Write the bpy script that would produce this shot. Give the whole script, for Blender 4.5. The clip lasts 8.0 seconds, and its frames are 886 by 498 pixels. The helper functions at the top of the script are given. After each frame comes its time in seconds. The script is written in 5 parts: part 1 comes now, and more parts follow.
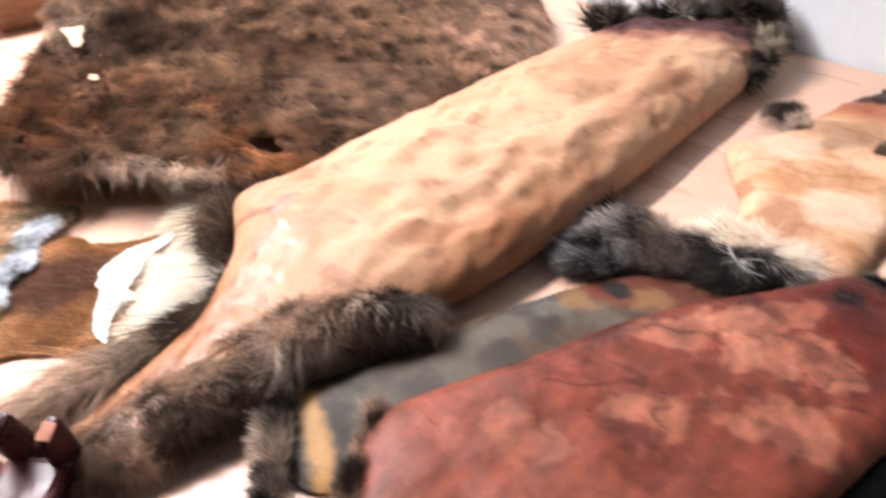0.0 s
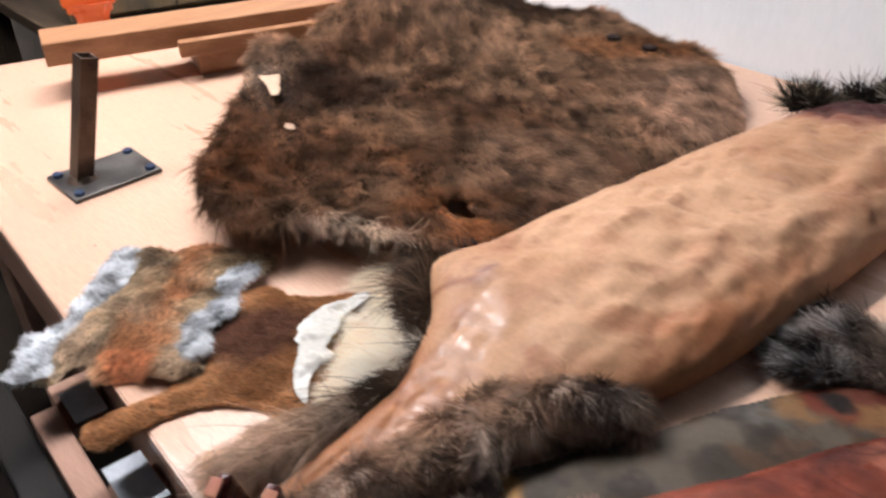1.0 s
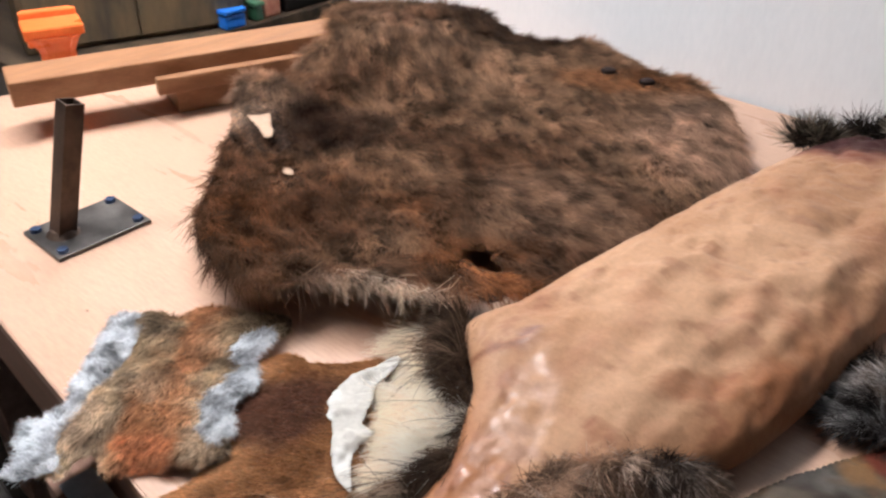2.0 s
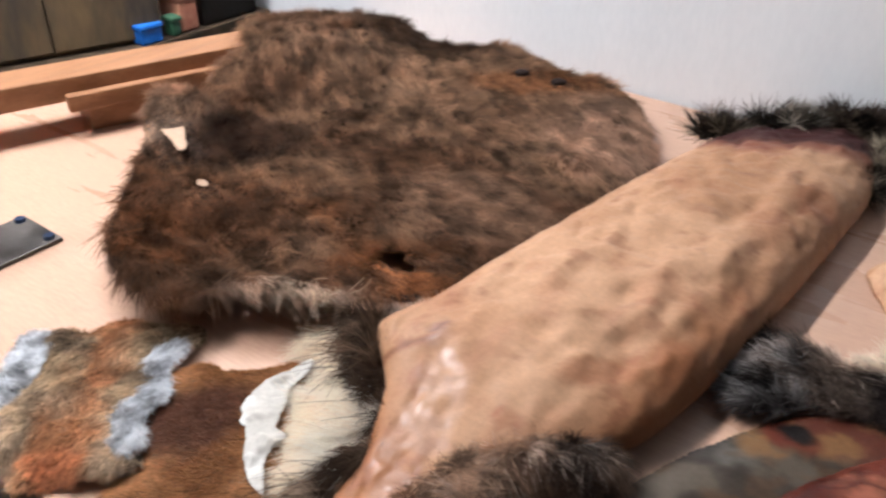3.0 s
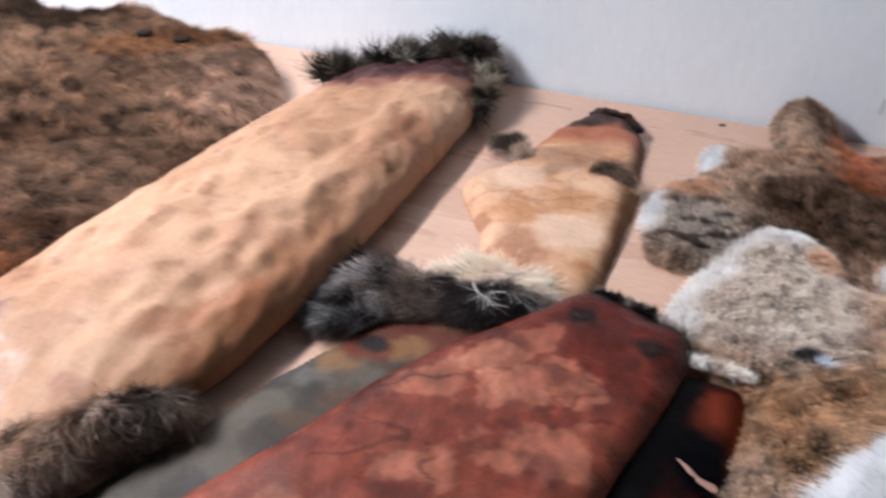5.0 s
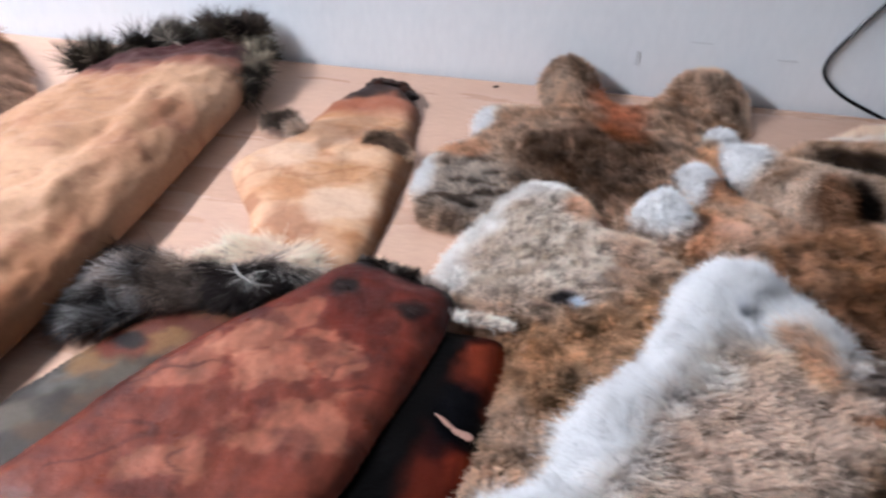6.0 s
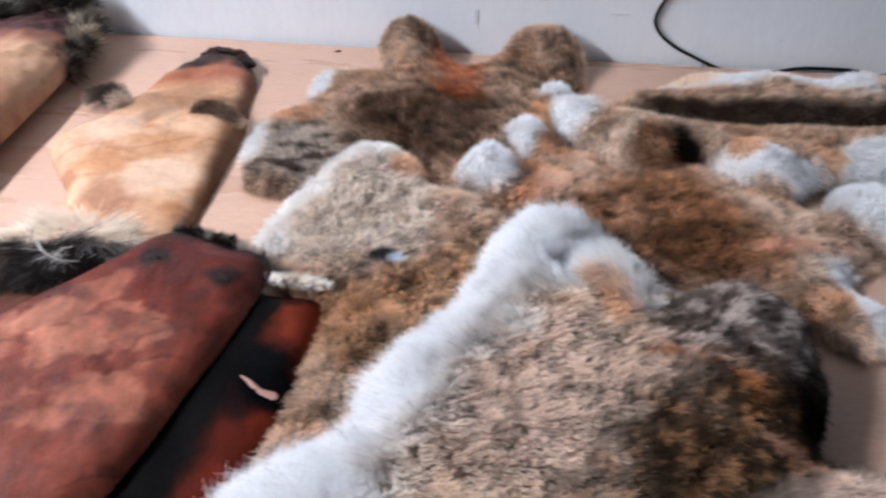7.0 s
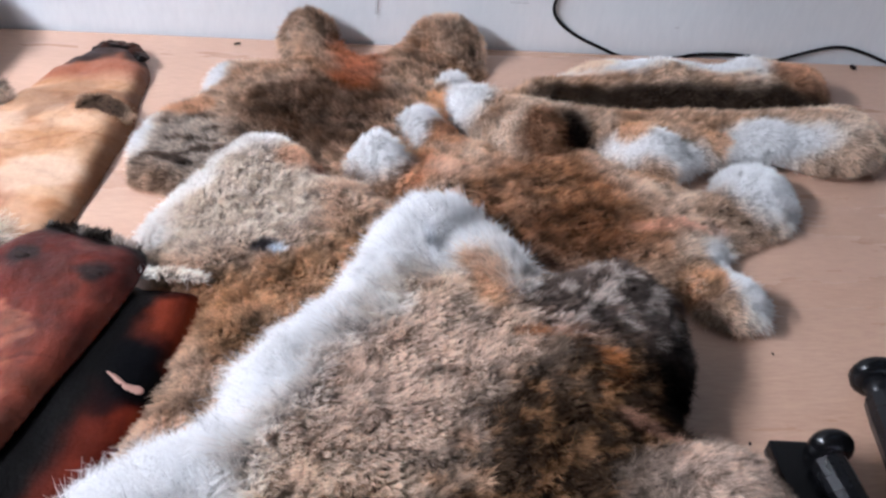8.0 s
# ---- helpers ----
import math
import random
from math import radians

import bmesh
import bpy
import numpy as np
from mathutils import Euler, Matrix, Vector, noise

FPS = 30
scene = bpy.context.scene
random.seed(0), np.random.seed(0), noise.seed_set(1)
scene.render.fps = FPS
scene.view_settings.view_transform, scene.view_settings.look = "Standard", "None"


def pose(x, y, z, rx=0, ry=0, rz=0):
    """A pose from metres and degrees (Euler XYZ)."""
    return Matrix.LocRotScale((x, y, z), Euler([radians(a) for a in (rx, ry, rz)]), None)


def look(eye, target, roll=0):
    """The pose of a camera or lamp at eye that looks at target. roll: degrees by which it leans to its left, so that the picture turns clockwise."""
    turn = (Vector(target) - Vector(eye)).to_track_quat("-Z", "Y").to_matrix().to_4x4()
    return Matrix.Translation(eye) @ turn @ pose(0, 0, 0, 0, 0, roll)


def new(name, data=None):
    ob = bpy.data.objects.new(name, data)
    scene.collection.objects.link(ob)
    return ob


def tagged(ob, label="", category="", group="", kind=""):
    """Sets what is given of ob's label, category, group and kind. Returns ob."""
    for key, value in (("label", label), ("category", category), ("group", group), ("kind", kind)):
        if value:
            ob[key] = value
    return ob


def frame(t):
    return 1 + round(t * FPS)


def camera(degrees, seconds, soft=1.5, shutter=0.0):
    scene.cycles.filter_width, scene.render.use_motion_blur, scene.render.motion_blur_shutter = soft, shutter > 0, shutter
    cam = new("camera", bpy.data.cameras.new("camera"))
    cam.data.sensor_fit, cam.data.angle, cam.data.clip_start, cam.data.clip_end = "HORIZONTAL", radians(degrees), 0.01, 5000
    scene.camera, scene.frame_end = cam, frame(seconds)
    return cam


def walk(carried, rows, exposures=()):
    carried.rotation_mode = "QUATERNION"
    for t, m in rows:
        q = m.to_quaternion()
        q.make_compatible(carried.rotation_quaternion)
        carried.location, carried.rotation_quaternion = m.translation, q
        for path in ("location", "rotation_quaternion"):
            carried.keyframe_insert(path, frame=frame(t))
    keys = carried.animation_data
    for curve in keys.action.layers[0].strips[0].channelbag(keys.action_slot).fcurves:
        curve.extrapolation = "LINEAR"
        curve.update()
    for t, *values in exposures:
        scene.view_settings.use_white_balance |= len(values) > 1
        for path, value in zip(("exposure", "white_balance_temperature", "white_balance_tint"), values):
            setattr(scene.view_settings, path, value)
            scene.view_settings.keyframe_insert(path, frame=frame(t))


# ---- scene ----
cam = camera(57.5, 8.0, soft=2.4, shutter=0.5)
METRES, EYE, TILT, LEAN, TURN = 0.82, 0.5625, 0.0, 0.0, 35.7
ROWS = [
    (0.0, 0.0, 0.0, 0.0, 0.19, -37.64, -0.24),
    (0.5, -0.065, 0.0224, 0.0151, 5.65, -35.96, -0.39),
    (1.0, -0.1294, 0.0402, 0.0184, 9.3, -34.65, -0.12),
    (1.2, -0.1738, 0.0557, 0.0282, 9.05, -34.62, -0.45),
    (2.3, -0.2709, 0.1200, 0.0266, 3.26, -33.65, -1.41),
    (2.5, -0.2611, 0.119, 0.0242, 2.41, -33.93, -1.25),
    (3.0, -0.2111, 0.0949, 0.0286, 0.42, -32.86, -1.15),
    (3.5, -0.1461, 0.0736, 0.0283, -3.86, -33.11, -1.64),
    (4.0, -0.081, 0.0604, 0.031, -8.08, -33.66, -2.05),
    (4.2, -0.0545, 0.0527, 0.0309, -10.25, -33.55, -2.16),
    (5.3, 0.0822, 0.0130, 0.0207, -20.72, -35.33, -2.44),
    (5.5, 0.1054, 0.0053, 0.0194, -23.39, -35.51, -2.6),
    (6.0, 0.1617, -0.0257, 0.0166, -29.37, -35.69, -3.23),
    (6.5, 0.2109, -0.0697, 0.0109, -33.28, -36.37, -3.31),
    (7.0, 0.2671, -0.112, 0.0077, -36.2, -37.02, -3.65),
    (7.5, 0.3259, -0.1506, 0.013, -39.65, -36.61, -3.99),
    (8.0, 0.3352, -0.1748, 0.0063, -39.96, -37.07, -4.42),
]
walk(cam, [(t, pose(0, 0, EYE, TILT, LEAN, TURN) @ pose(METRES * x, METRES * y, METRES * z, 90 + pitch, roll, yaw)) for t, x, y, z, yaw, pitch, roll in ROWS],
     exposures=[(0.0, 0.90, 6050, 14), (0.5, 0.50, 6050, 13), (1.0, 0.05, 6100, 12), (2.5, -0.08, 6050, 10.5), (3.5, 0.10, 5900, 11.5), (4.0, 0.28, 5750, 11.5), (5.5, 0.45, 5550, 10.5), (6.5, 0.62, 5480, 10.5), (8.0, 0.80, 5480, 12)])


# ---- the room: the bench top is z = 0, the wall behind it y = WALL ----
WALL, FLOOR, CEIL = 1.386, -0.82, 3.2
LEFT, RIGHT, FRONT = -3.3, 3.2, -2.6
LAMP = (-1.5, 0.40, 1.35)
TUBE = (1.25, 0.45, CEIL - 0.06)

# ---- world and lights ----
world = bpy.data.worlds.new("sky")
scene.world = world
world.use_nodes = True
sky = world.node_tree.nodes.new("ShaderNodeTexSky")
sky.sky_type, sky.sun_disc, sky.sun_elevation, sky.sun_rotation = "NISHITA", False, radians(35), radians(160)
world.node_tree.nodes["Background"].inputs["Strength"].default_value = 0.06
world.node_tree.links.new(sky.outputs[0], world.node_tree.nodes["Background"].inputs["Color"])


def lamp(name, kind, place, aim, power, colour, **settings):
    data = bpy.data.lights.new(name, kind)
    data.energy, data.color = power, colour
    if "size" in settings:
        data.shape, data.size, data.size_y = "RECTANGLE", settings["size"][0], settings["size"][1]
    if "radius" in settings:
        data.shadow_soft_size = settings["radius"]
    ob = new(name, data)
    ob.matrix_world = look(place, aim)
    return ob


# weak cool fill lights, added out of view above and in front
lamp("overhead_fill_light", "AREA", (TUBE[0], TUBE[1], TUBE[2] - 0.03), (TUBE[0], TUBE[1], 0), 1.8, (0.70, 0.87, 1.0), size=(1.2, 0.12))
lamp("front_fill_light", "AREA", (1.1, FRONT + 0.12, 0.75), (0.9, 1.0, 0.2), 1, (0.84, 0.92, 1.0), size=(2.2, 1.2))


# ---- numbers ----
def vnoise(x, y, seed=0):
    """Smooth value noise from -1 to 1."""
    xi, yi = np.floor(x), np.floor(y)
    fx, fy = x - xi, y - yi
    fx, fy = fx * fx * (3 - 2 * fx), fy * fy * (3 - 2 * fy)

    def h(a, b):
        n = (a.astype(np.int64) * 374761393 + b.astype(np.int64) * 668265263 + seed * 982451653) & 0xFFFFFFFF
        n = ((n ^ (n >> 13)) * 1274126177) & 0xFFFFFFFF
        n = ((n ^ (n >> 16)) * 2246822519) & 0xFFFFFFFF
        return (n & 0xFFFFFF) / 0x7FFFFF - 1.0
    top = h(xi, yi) * (1 - fx) + h(xi + 1, yi) * fx
    low = h(xi, yi + 1) * (1 - fx) + h(xi + 1, yi + 1) * fx
    return top * (1 - fy) + low * fy


def fbm(x, y, scale, seed=0, octaves=4):
    """Layered noise whose largest lumps are about scale metres wide."""
    out, amp, f = 0.0, 0.6, 1.0 / scale
    for k in range(octaves):
        out = out + amp * vnoise(x * f + 17.3 * k, y * f - 9.1 * k, seed + k)
        amp, f = amp * 0.5, f * 2.03
    return out


def step(a, b, v):
    t = np.clip((v - a) / (b - a), 0, 1)
    return t * t * (3 - 2 * t)


def blend(a, b, k):
    k = np.asarray(k)[:, None]
    return np.asarray(a) * (1 - k) + np.asarray(b) * k


def deepen(c, pivot=0.32, power=1.3):
    """Wider spread between the dark and the pale tones of a coat."""
    c = np.asarray(c, float)
    lum = np.maximum(c @ np.array((0.3, 0.59, 0.11)), 1e-5)[:, None]
    return c * np.minimum(lum / pivot, 1) ** (power - 1) * (np.maximum(c, 1e-5) / lum) ** 0.14


def spot(x, y, cx, cy, r, seed=5, rough=0.35, sx=1.0, sy=1.0, turn=0.0):
    """1 inside a ragged patch round (cx, cy), falling to 0 at r."""
    c, s = math.cos(turn), math.sin(turn)
    u, v = ((x - cx) * c + (y - cy) * s) / sx, (-(x - cx) * s + (y - cy) * c) / sy
    d = np.hypot(u, v) / r + rough * fbm(x, y, r * 0.8, seed)
    return 1 - step(0.55, 1.1, d)


def closed_curve(points, n=220):
    """A smooth closed line through a few corner points."""
    p = np.array(points, float)
    k = len(p)
    t = np.linspace(0, k, n, endpoint=False)
    i, f = t.astype(int), (t % 1)[:, None]
    a, b, c, d = p[(i - 1) % k], p[i % k], p[(i + 1) % k], p[(i + 2) % k]
    return 0.5 * (2 * b + (c - a) * f + (2 * a - 5 * b + 4 * c - d) * f ** 2 + (3 * b - a - 3 * c + d) * f ** 3)


def inside_distance(x, y, line):
    """Distance to a closed line, positive inside it."""
    a, b = line, np.roll(line, -1, 0)
    best, inside = np.full(x.shape, 1e9), np.zeros(x.shape, bool)
    for (ax, ay), (bx, by) in zip(a, b):
        dx, dy = bx - ax, by - ay
        t = np.clip(((x - ax) * dx + (y - ay) * dy) / (dx * dx + dy * dy + 1e-12), 0, 1)
        best = np.minimum(best, np.hypot(x - ax - t * dx, y - ay - t * dy))
        cross = (ay > y) != (by > y)
        inside ^= cross & (x < (bx - ax) * (y - ay) / (by - ay + 1e-15) + ax)
    return np.where(inside, best, -best)


# ---- building ----
def thing(name, label, category, group="", at=(0, 0, 0)):
    ob = new(name)
    ob.empty_display_size = 0.05
    ob.location = at
    return tagged(ob, label, category, group)


def own(ob, parent):
    if parent is not None:
        ob.parent = parent
        ob.matrix_parent_inverse = Matrix.Translation(-parent.location)
    return ob


def part(name, bm, material, parent=None, label="", smooth=False):
    me = bpy.data.meshes.new(name)
    bm.to_mesh(me)
    bm.free()
    me.materials.append(material)
    if smooth:
        me.polygons.foreach_set("use_smooth", [True] * len(me.polygons))
    ob = own(new(name, me), parent)
    return tagged(ob, label) if label else ob


def raw_mesh(name, v, f, material, parent=None, label="", colours=None, wet=None):
    me = bpy.data.meshes.new(name)
    me.from_pydata(v.tolist(), [], f.tolist() if hasattr(f, "tolist") else f)
    me.materials.append(material)
    me.polygons.foreach_set("use_smooth", [True] * len(me.polygons))
    if colours is not None:
        at = me.attributes.new("coat", "FLOAT_COLOR", "POINT")
        at.data.foreach_set("color", np.column_stack([deepen(colours), np.ones(len(v)) if wet is None else 1 - wet]).astype(np.float32).ravel())
    me.update()
    ob = own(new(name, me), parent)
    return tagged(ob, label) if label else ob


def box(bm, lo, hi, bevel=0.0, m=None):
    made = bmesh.ops.create_cube(bm, size=1.0)["verts"]
    bmesh.ops.transform(bm, verts=made, matrix=Matrix.LocRotScale([(a + b) / 2 for a, b in zip(lo, hi)], None, [b - a for a, b in zip(lo, hi)]))
    if bevel:
        edges = list({e for v in made for e in v.link_edges})
        made = list({v for fc in bmesh.ops.bevel(bm, geom=edges, offset=bevel, segments=2, affect="EDGES", profile=0.6)["faces"] for v in fc.verts} | {v for v in made if v.is_valid})
    if m is not None:
        bmesh.ops.transform(bm, verts=[v for v in made if v.is_valid], matrix=m)
    return bm


def boxed(lo, hi, bevel=0.0, m=None):
    return box(bmesh.new(), lo, hi, bevel, m)


def rod(bm, a, b, r1, r2=None, sides=12):
    a, b = Vector(a), Vector(b)
    m = Matrix.Translation((a + b) / 2) @ (b - a).to_track_quat("Z", "Y").to_matrix().to_4x4()
    bmesh.ops.create_cone(bm, cap_ends=True, segments=sides, radius1=r1, radius2=r1 if r2 is None else r2, depth=(b - a).length, matrix=m)
    return bm


def sheet(outline, z0, thick, rim=0.03, shell=0.005, bumps=(), ripple=(0.0, 0.1, 1), cell=0.006, holes=(), ragged=(0.0, 0.02), lift=None):
    """A pelt laid on the bench: a smooth outline, swelling to thick behind its rim, with bumps (x, y, r, h), ripples and holes (x, y, rx, ry).
    Returns vertices, quads and the number of vertices on the upper side."""
    line = closed_curve(outline)
    if ragged[0]:
        along = np.arange(len(line)) * 0.01
        away = line - line.mean(0)
        away /= np.linalg.norm(away, axis=1)[:, None] + 1e-9
        line = line + away * (ragged[0] * fbm(line[:, 0], line[:, 1], ragged[1], 31, 3))[:, None]
    lo, hi = line.min(0) - cell, line.max(0) + cell
    nx, ny = int((hi[0] - lo[0]) / cell) + 2, int((hi[1] - lo[1]) / cell) + 2
    gx, gy = np.meshgrid(lo[0] + cell * np.arange(nx), lo[1] + cell * np.arange(ny), indexing="ij")

    def depth(x, y):
        d = inside_distance(x, y, line)
        for hx, hy, rx, ry in holes:
            a = np.arctan2(y - hy, x - hx)
            wob = 1 + 0.18 * np.sin(3 * a + hx * 40) + 0.1 * np.sin(5 * a + 1)
            d = np.minimum(d, (np.hypot((x - hx) / rx, (y - hy) / ry) - wob) * min(rx, ry))
        return d
    d = depth(gx, gy)
    e = cell * 0.25
    ok = d > -cell * 0.75
    quads_ok = ok[:-1, :-1] & ok[1:, :-1] & ok[1:, 1:] & ok[:-1, 1:]
    out = (d < 0) & ok
    px, py = gx.copy(), gy.copy()
    ox, oy = gx[out], gy[out]
    for _ in range(2):
        dd = depth(ox, oy)
        sx, sy = (depth(ox + e, oy) - dd) / e, (depth(ox, oy + e) - dd) / e
        n = np.hypot(sx, sy) + 1e-6
        ox, oy = ox - np.minimum(dd, 0) * sx / n, oy - np.minimum(dd, 0) * sy / n
    px[out], py[out] = ox, oy
    ids = -np.ones((nx, ny), int)
    used = np.zeros((nx, ny), bool)
    qi, qj = np.nonzero(quads_ok)
    for a, b in ((0, 0), (1, 0), (1, 1), (0, 1)):
        used[qi + a, qj + b] = True
    ids[used] = np.arange(used.sum())
    x, y, dep = px[used], py[used], np.maximum(d[used], 0)
    z = z0 + thick * (1 - np.exp(-dep / rim)) + ripple[0] * fbm(x, y, ripple[1], ripple[2])
    for bx, by, r, h in bumps:
        z = z + h * np.exp(-((x - bx) ** 2 + (y - by) ** 2) / (r * r))
    if lift is not None:
        z = z + lift(x, y, dep)
    z = np.maximum(z, z0 + 0.0025)
    n = len(x)
    q = np.stack([ids[qi, qj], ids[qi + 1, qj], ids[qi + 1, qj + 1], ids[qi, qj + 1]], 1)
    low = np.maximum(z - shell * (0.3 + 0.7 * np.minimum(dep / 0.01, 1)), 0.0008)
    v = np.concatenate([np.column_stack([x, y, z]), np.column_stack([x, y, np.minimum(low, z - 0.001)])])
    edges = {}
    for quad in q.tolist():
        for a, b in zip(quad, quad[1:] + quad[:1]):
            if (b, a) in edges:
                del edges[(b, a)]
            else:
                edges[(a, b)] = True
    rimq = [[b, a, a + n, b + n] for a, b in edges]
    quads = np.concatenate([q, q[:, ::-1] + n, np.array(rimq, int).reshape(-1, 4)])
    return v, quads, n


def tube(path, radii, heights=None, sides=14, flat=True):
    """A closed roll along a path of (x, y, z), with its radius across and upwards at each station."""
    p = np.array(path, float)
    k = np.linspace(0, len(p) - 1, (len(p) - 1) * 8 + 1)
    i = np.minimum(k.astype(int), len(p) - 2)
    f = (k - i)[:, None]
    a, b, c, d = p[np.maximum(i - 1, 0)], p[i], p[i + 1], p[np.minimum(i + 2, len(p) - 1)]
    c_line = 0.5 * (2 * b + (c - a) * f + (2 * a - 5 * b + 4 * c - d) * f ** 2 + (3 * b - a - 3 * c + d) * f ** 3)
    r = np.interp(k, np.arange(len(p)), radii)
    h = np.interp(k, np.arange(len(p)), heights if heights is not None else radii)
    t = np.gradient(c_line, axis=0)
    t /= np.linalg.norm(t, axis=1)[:, None] + 1e-9
    side = np.column_stack([t[:, 1], -t[:, 0], np.zeros(len(t))])
    side /= np.linalg.norm(side, axis=1)[:, None] + 1e-9
    up = np.cross(side, t)
    ang = np.linspace(0, 2 * np.pi, sides, endpoint=False)
    v = (c_line[:, None, :] + side[:, None, :] * (np.cos(ang)[None, :, None] * r[:, None, None]) + up[:, None, :] * (np.sin(ang)[None, :, None] * h[:, None, None]))
    m = len(c_line)
    v = v.reshape(-1, 3)
    j = np.arange(sides)
    q = np.concatenate([np.stack([s * sides + j, s * sides + (j + 1) % sides, (s + 1) * sides + (j + 1) % sides, (s + 1) * sides + j], 1) for s in range(m - 1)])
    v = np.concatenate([v, c_line[:1], c_line[-1:]])
    caps = np.concatenate([np.stack([(j + 1) % sides, j, j * 0 + m * sides, (j + 1) % sides], 1), np.stack([(m - 1) * sides + j, (m - 1) * sides + (j + 1) % sides, j * 0 + m * sides + 1, (m - 1) * sides + j], 1)])
    faces = q[:, ::-1].tolist() + [row[:3][::-1] for row in caps.tolist()]
    return v, faces


def corners(v, faces):
    """All triangles and the vertex normals of a mesh given as arrays."""
    tri = []
    for fc in (faces.tolist() if hasattr(faces, "tolist") else faces):
        tri.append(fc[:3])
        if len(fc) == 4:
            tri.append([fc[0], fc[2], fc[3]])
    tri = np.array(tri)
    n = np.cross(v[tri[:, 1]] - v[tri[:, 0]], v[tri[:, 2]] - v[tri[:, 0]])
    vn = np.zeros_like(v)
    for k in range(3):
        np.add.at(vn, tri[:, k], n)
    vn /= np.linalg.norm(vn, axis=1)[:, None] + 1e-12
    return tri, n, vn


dice = np.random.default_rng(7)


def fur(name, v, faces, material, parent, count, length, colour, flow, lay=0.75, wide=0.0004, wild=0.25, clump=0.012, where=None, droop=0.0, label="", uneven=0.35, tipshade=1.3, rootshade=0.75, floor_z=0.001, gain=1.45, away=(), flecks=0.2, lock=0.5, locktone=0.4):
    """Hair on a surface. length: metres or f(x, y); flow(x, y): the way it lies; lay: 0 upright, 1 flat."""
    tri, n, vn = corners(v, faces)
    area = np.linalg.norm(n, axis=1) / 2
    centre = v[tri].mean(1)
    keep = n[:, 2] > -0.25 * np.linalg.norm(n, axis=1)
    if where is not None:
        keep = keep * where(centre[:, 0], centre[:, 1], centre[:, 2])
    weight = area * keep
    pick = dice.choice(len(tri), count, p=weight / weight.sum())
    r1, r2 = np.sqrt(dice.random(count)), dice.random(count)
    w = np.stack([1 - r1, r1 * (1 - r2), r1 * r2], 1)
    root = (v[tri[pick]] * w[:, :, None]).sum(1)
    norm = (vn[tri[pick]] * w[:, :, None]).sum(1)
    norm /= np.linalg.norm(norm, axis=1)[:, None] + 1e-9
    x, y = root[:, 0], root[:, 1]
    fx, fy = flow(x, y)
    way = np.column_stack([fx, fy, np.zeros(count)])
    way /= np.linalg.norm(way, axis=1)[:, None] + 1e-9
    swirl = np.column_stack([fbm(x, y, clump * 3, 11, 2), fbm(x, y, clump * 3, 12, 2), np.zeros(count)])
    tuft = np.column_stack([vnoise(x / clump, y / clump, 3), vnoise(x / clump, y / clump, 4), np.zeros(count)])
    way = way + wild * (1.1 * swirl + 0.9 * tuft) + wild * 0.5 * dice.normal(size=(count, 3))
    way -= norm * (way * norm).sum(1)[:, None]
    way /= np.linalg.norm(way, axis=1)[:, None] + 1e-9
    l = length(x, y) if callable(length) else np.full(count, length)
    l = l * (1 + uneven * dice.normal(size=count) * 0.6 + uneven * vnoise(x / clump, y / clump, 6)).clip(0.25, 2.0)
    for hx, hy, r in away:
        l = l * (0.12 + 0.88 * step(0.6, 1.9, np.hypot(x - hx, y - hy) / r))
    lean = (lay + 0.12 * vnoise(x / clump * 0.7, y / clump * 0.7, 9) + 0.07 * dice.normal(size=count)).clip(0.05, 0.98)
    s = np.array([0.0, 0.33, 0.67, 1.0])
    pts = root[:, None, :] + l[:, None, None] * (norm[:, None, :] * (np.sqrt(1 - lean ** 2)[:, None] * (s - 0.25 * s * s * lean[:, None]))[:, :, None] + way[:, None, :] * (lean[:, None] * s ** 1.25)[:, :, None])
    # hairs of one lock lean together at their tips
    wx, wy = x + 0.35 * clump * vnoise(x / clump * 0.9, y / clump * 0.9, 21), y + 0.35 * clump * vnoise(x / clump * 0.9, y / clump * 0.9, 22)
    cx, cy = np.floor(wx / clump), np.floor(wy / clump + 0.5 * (np.floor(wx / clump) % 2))
    mx = (cx + 0.5 + 0.3 * vnoise(cx + 0.5, cy + 0.5, 23)) * clump
    my = (cy + 0.5 + 0.3 * vnoise(cx + 0.5, cy + 0.5, 24) - 0.5 * (cx % 2)) * clump
    pull = lock * (0.7 + 0.3 * vnoise(cx + 0.5, cy + 0.5, 25))
    pts[:, :, 0] += (pull * (mx - wx))[:, None] * s ** 1.5
    pts[:, :, 1] += (pull * (my - wy))[:, None] * s ** 1.5
    pts[:, :, 2] -= droop * (l[:, None] * s * s)
    pts[:, :, 2] = np.maximum(pts[:, :, 2], floor_z)
    tone = deepen(colour(x, y, root[:, 2]) * gain, 0.42)
    tone = tone * (1 + flecks * dice.normal(size=(count, 1))).clip(0.5, 1.7)
    pale = step(0.5, 0.75, tone.min(1))[:, None]
    tone = tone * (1 + locktone * (1 - 0.6 * pale[:, 0]) * (2 * vnoise(cx + 0.5, cy + 0.5, 26) + 0.6 * vnoise(x / clump * 2.3, y / clump * 2.3, 27)))[:, None].clip(0.35, 1.8)
    tone = tone * np.minimum(1, 0.92 / tone.max(1))[:, None]
    # roots darken, tips lighten: coat banding, plus shade between locks as colour
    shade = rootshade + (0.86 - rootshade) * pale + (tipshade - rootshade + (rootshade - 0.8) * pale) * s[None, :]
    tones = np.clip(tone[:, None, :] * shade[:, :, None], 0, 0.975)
    girth = wide * np.array([1.0, 0.95, 0.7, 0.15])
    data = bpy.data.hair_curves.new(name)
    data.add_curves([4] * count)
    data.attributes["position"].data.foreach_set("vector", pts.astype(np.float32).ravel())
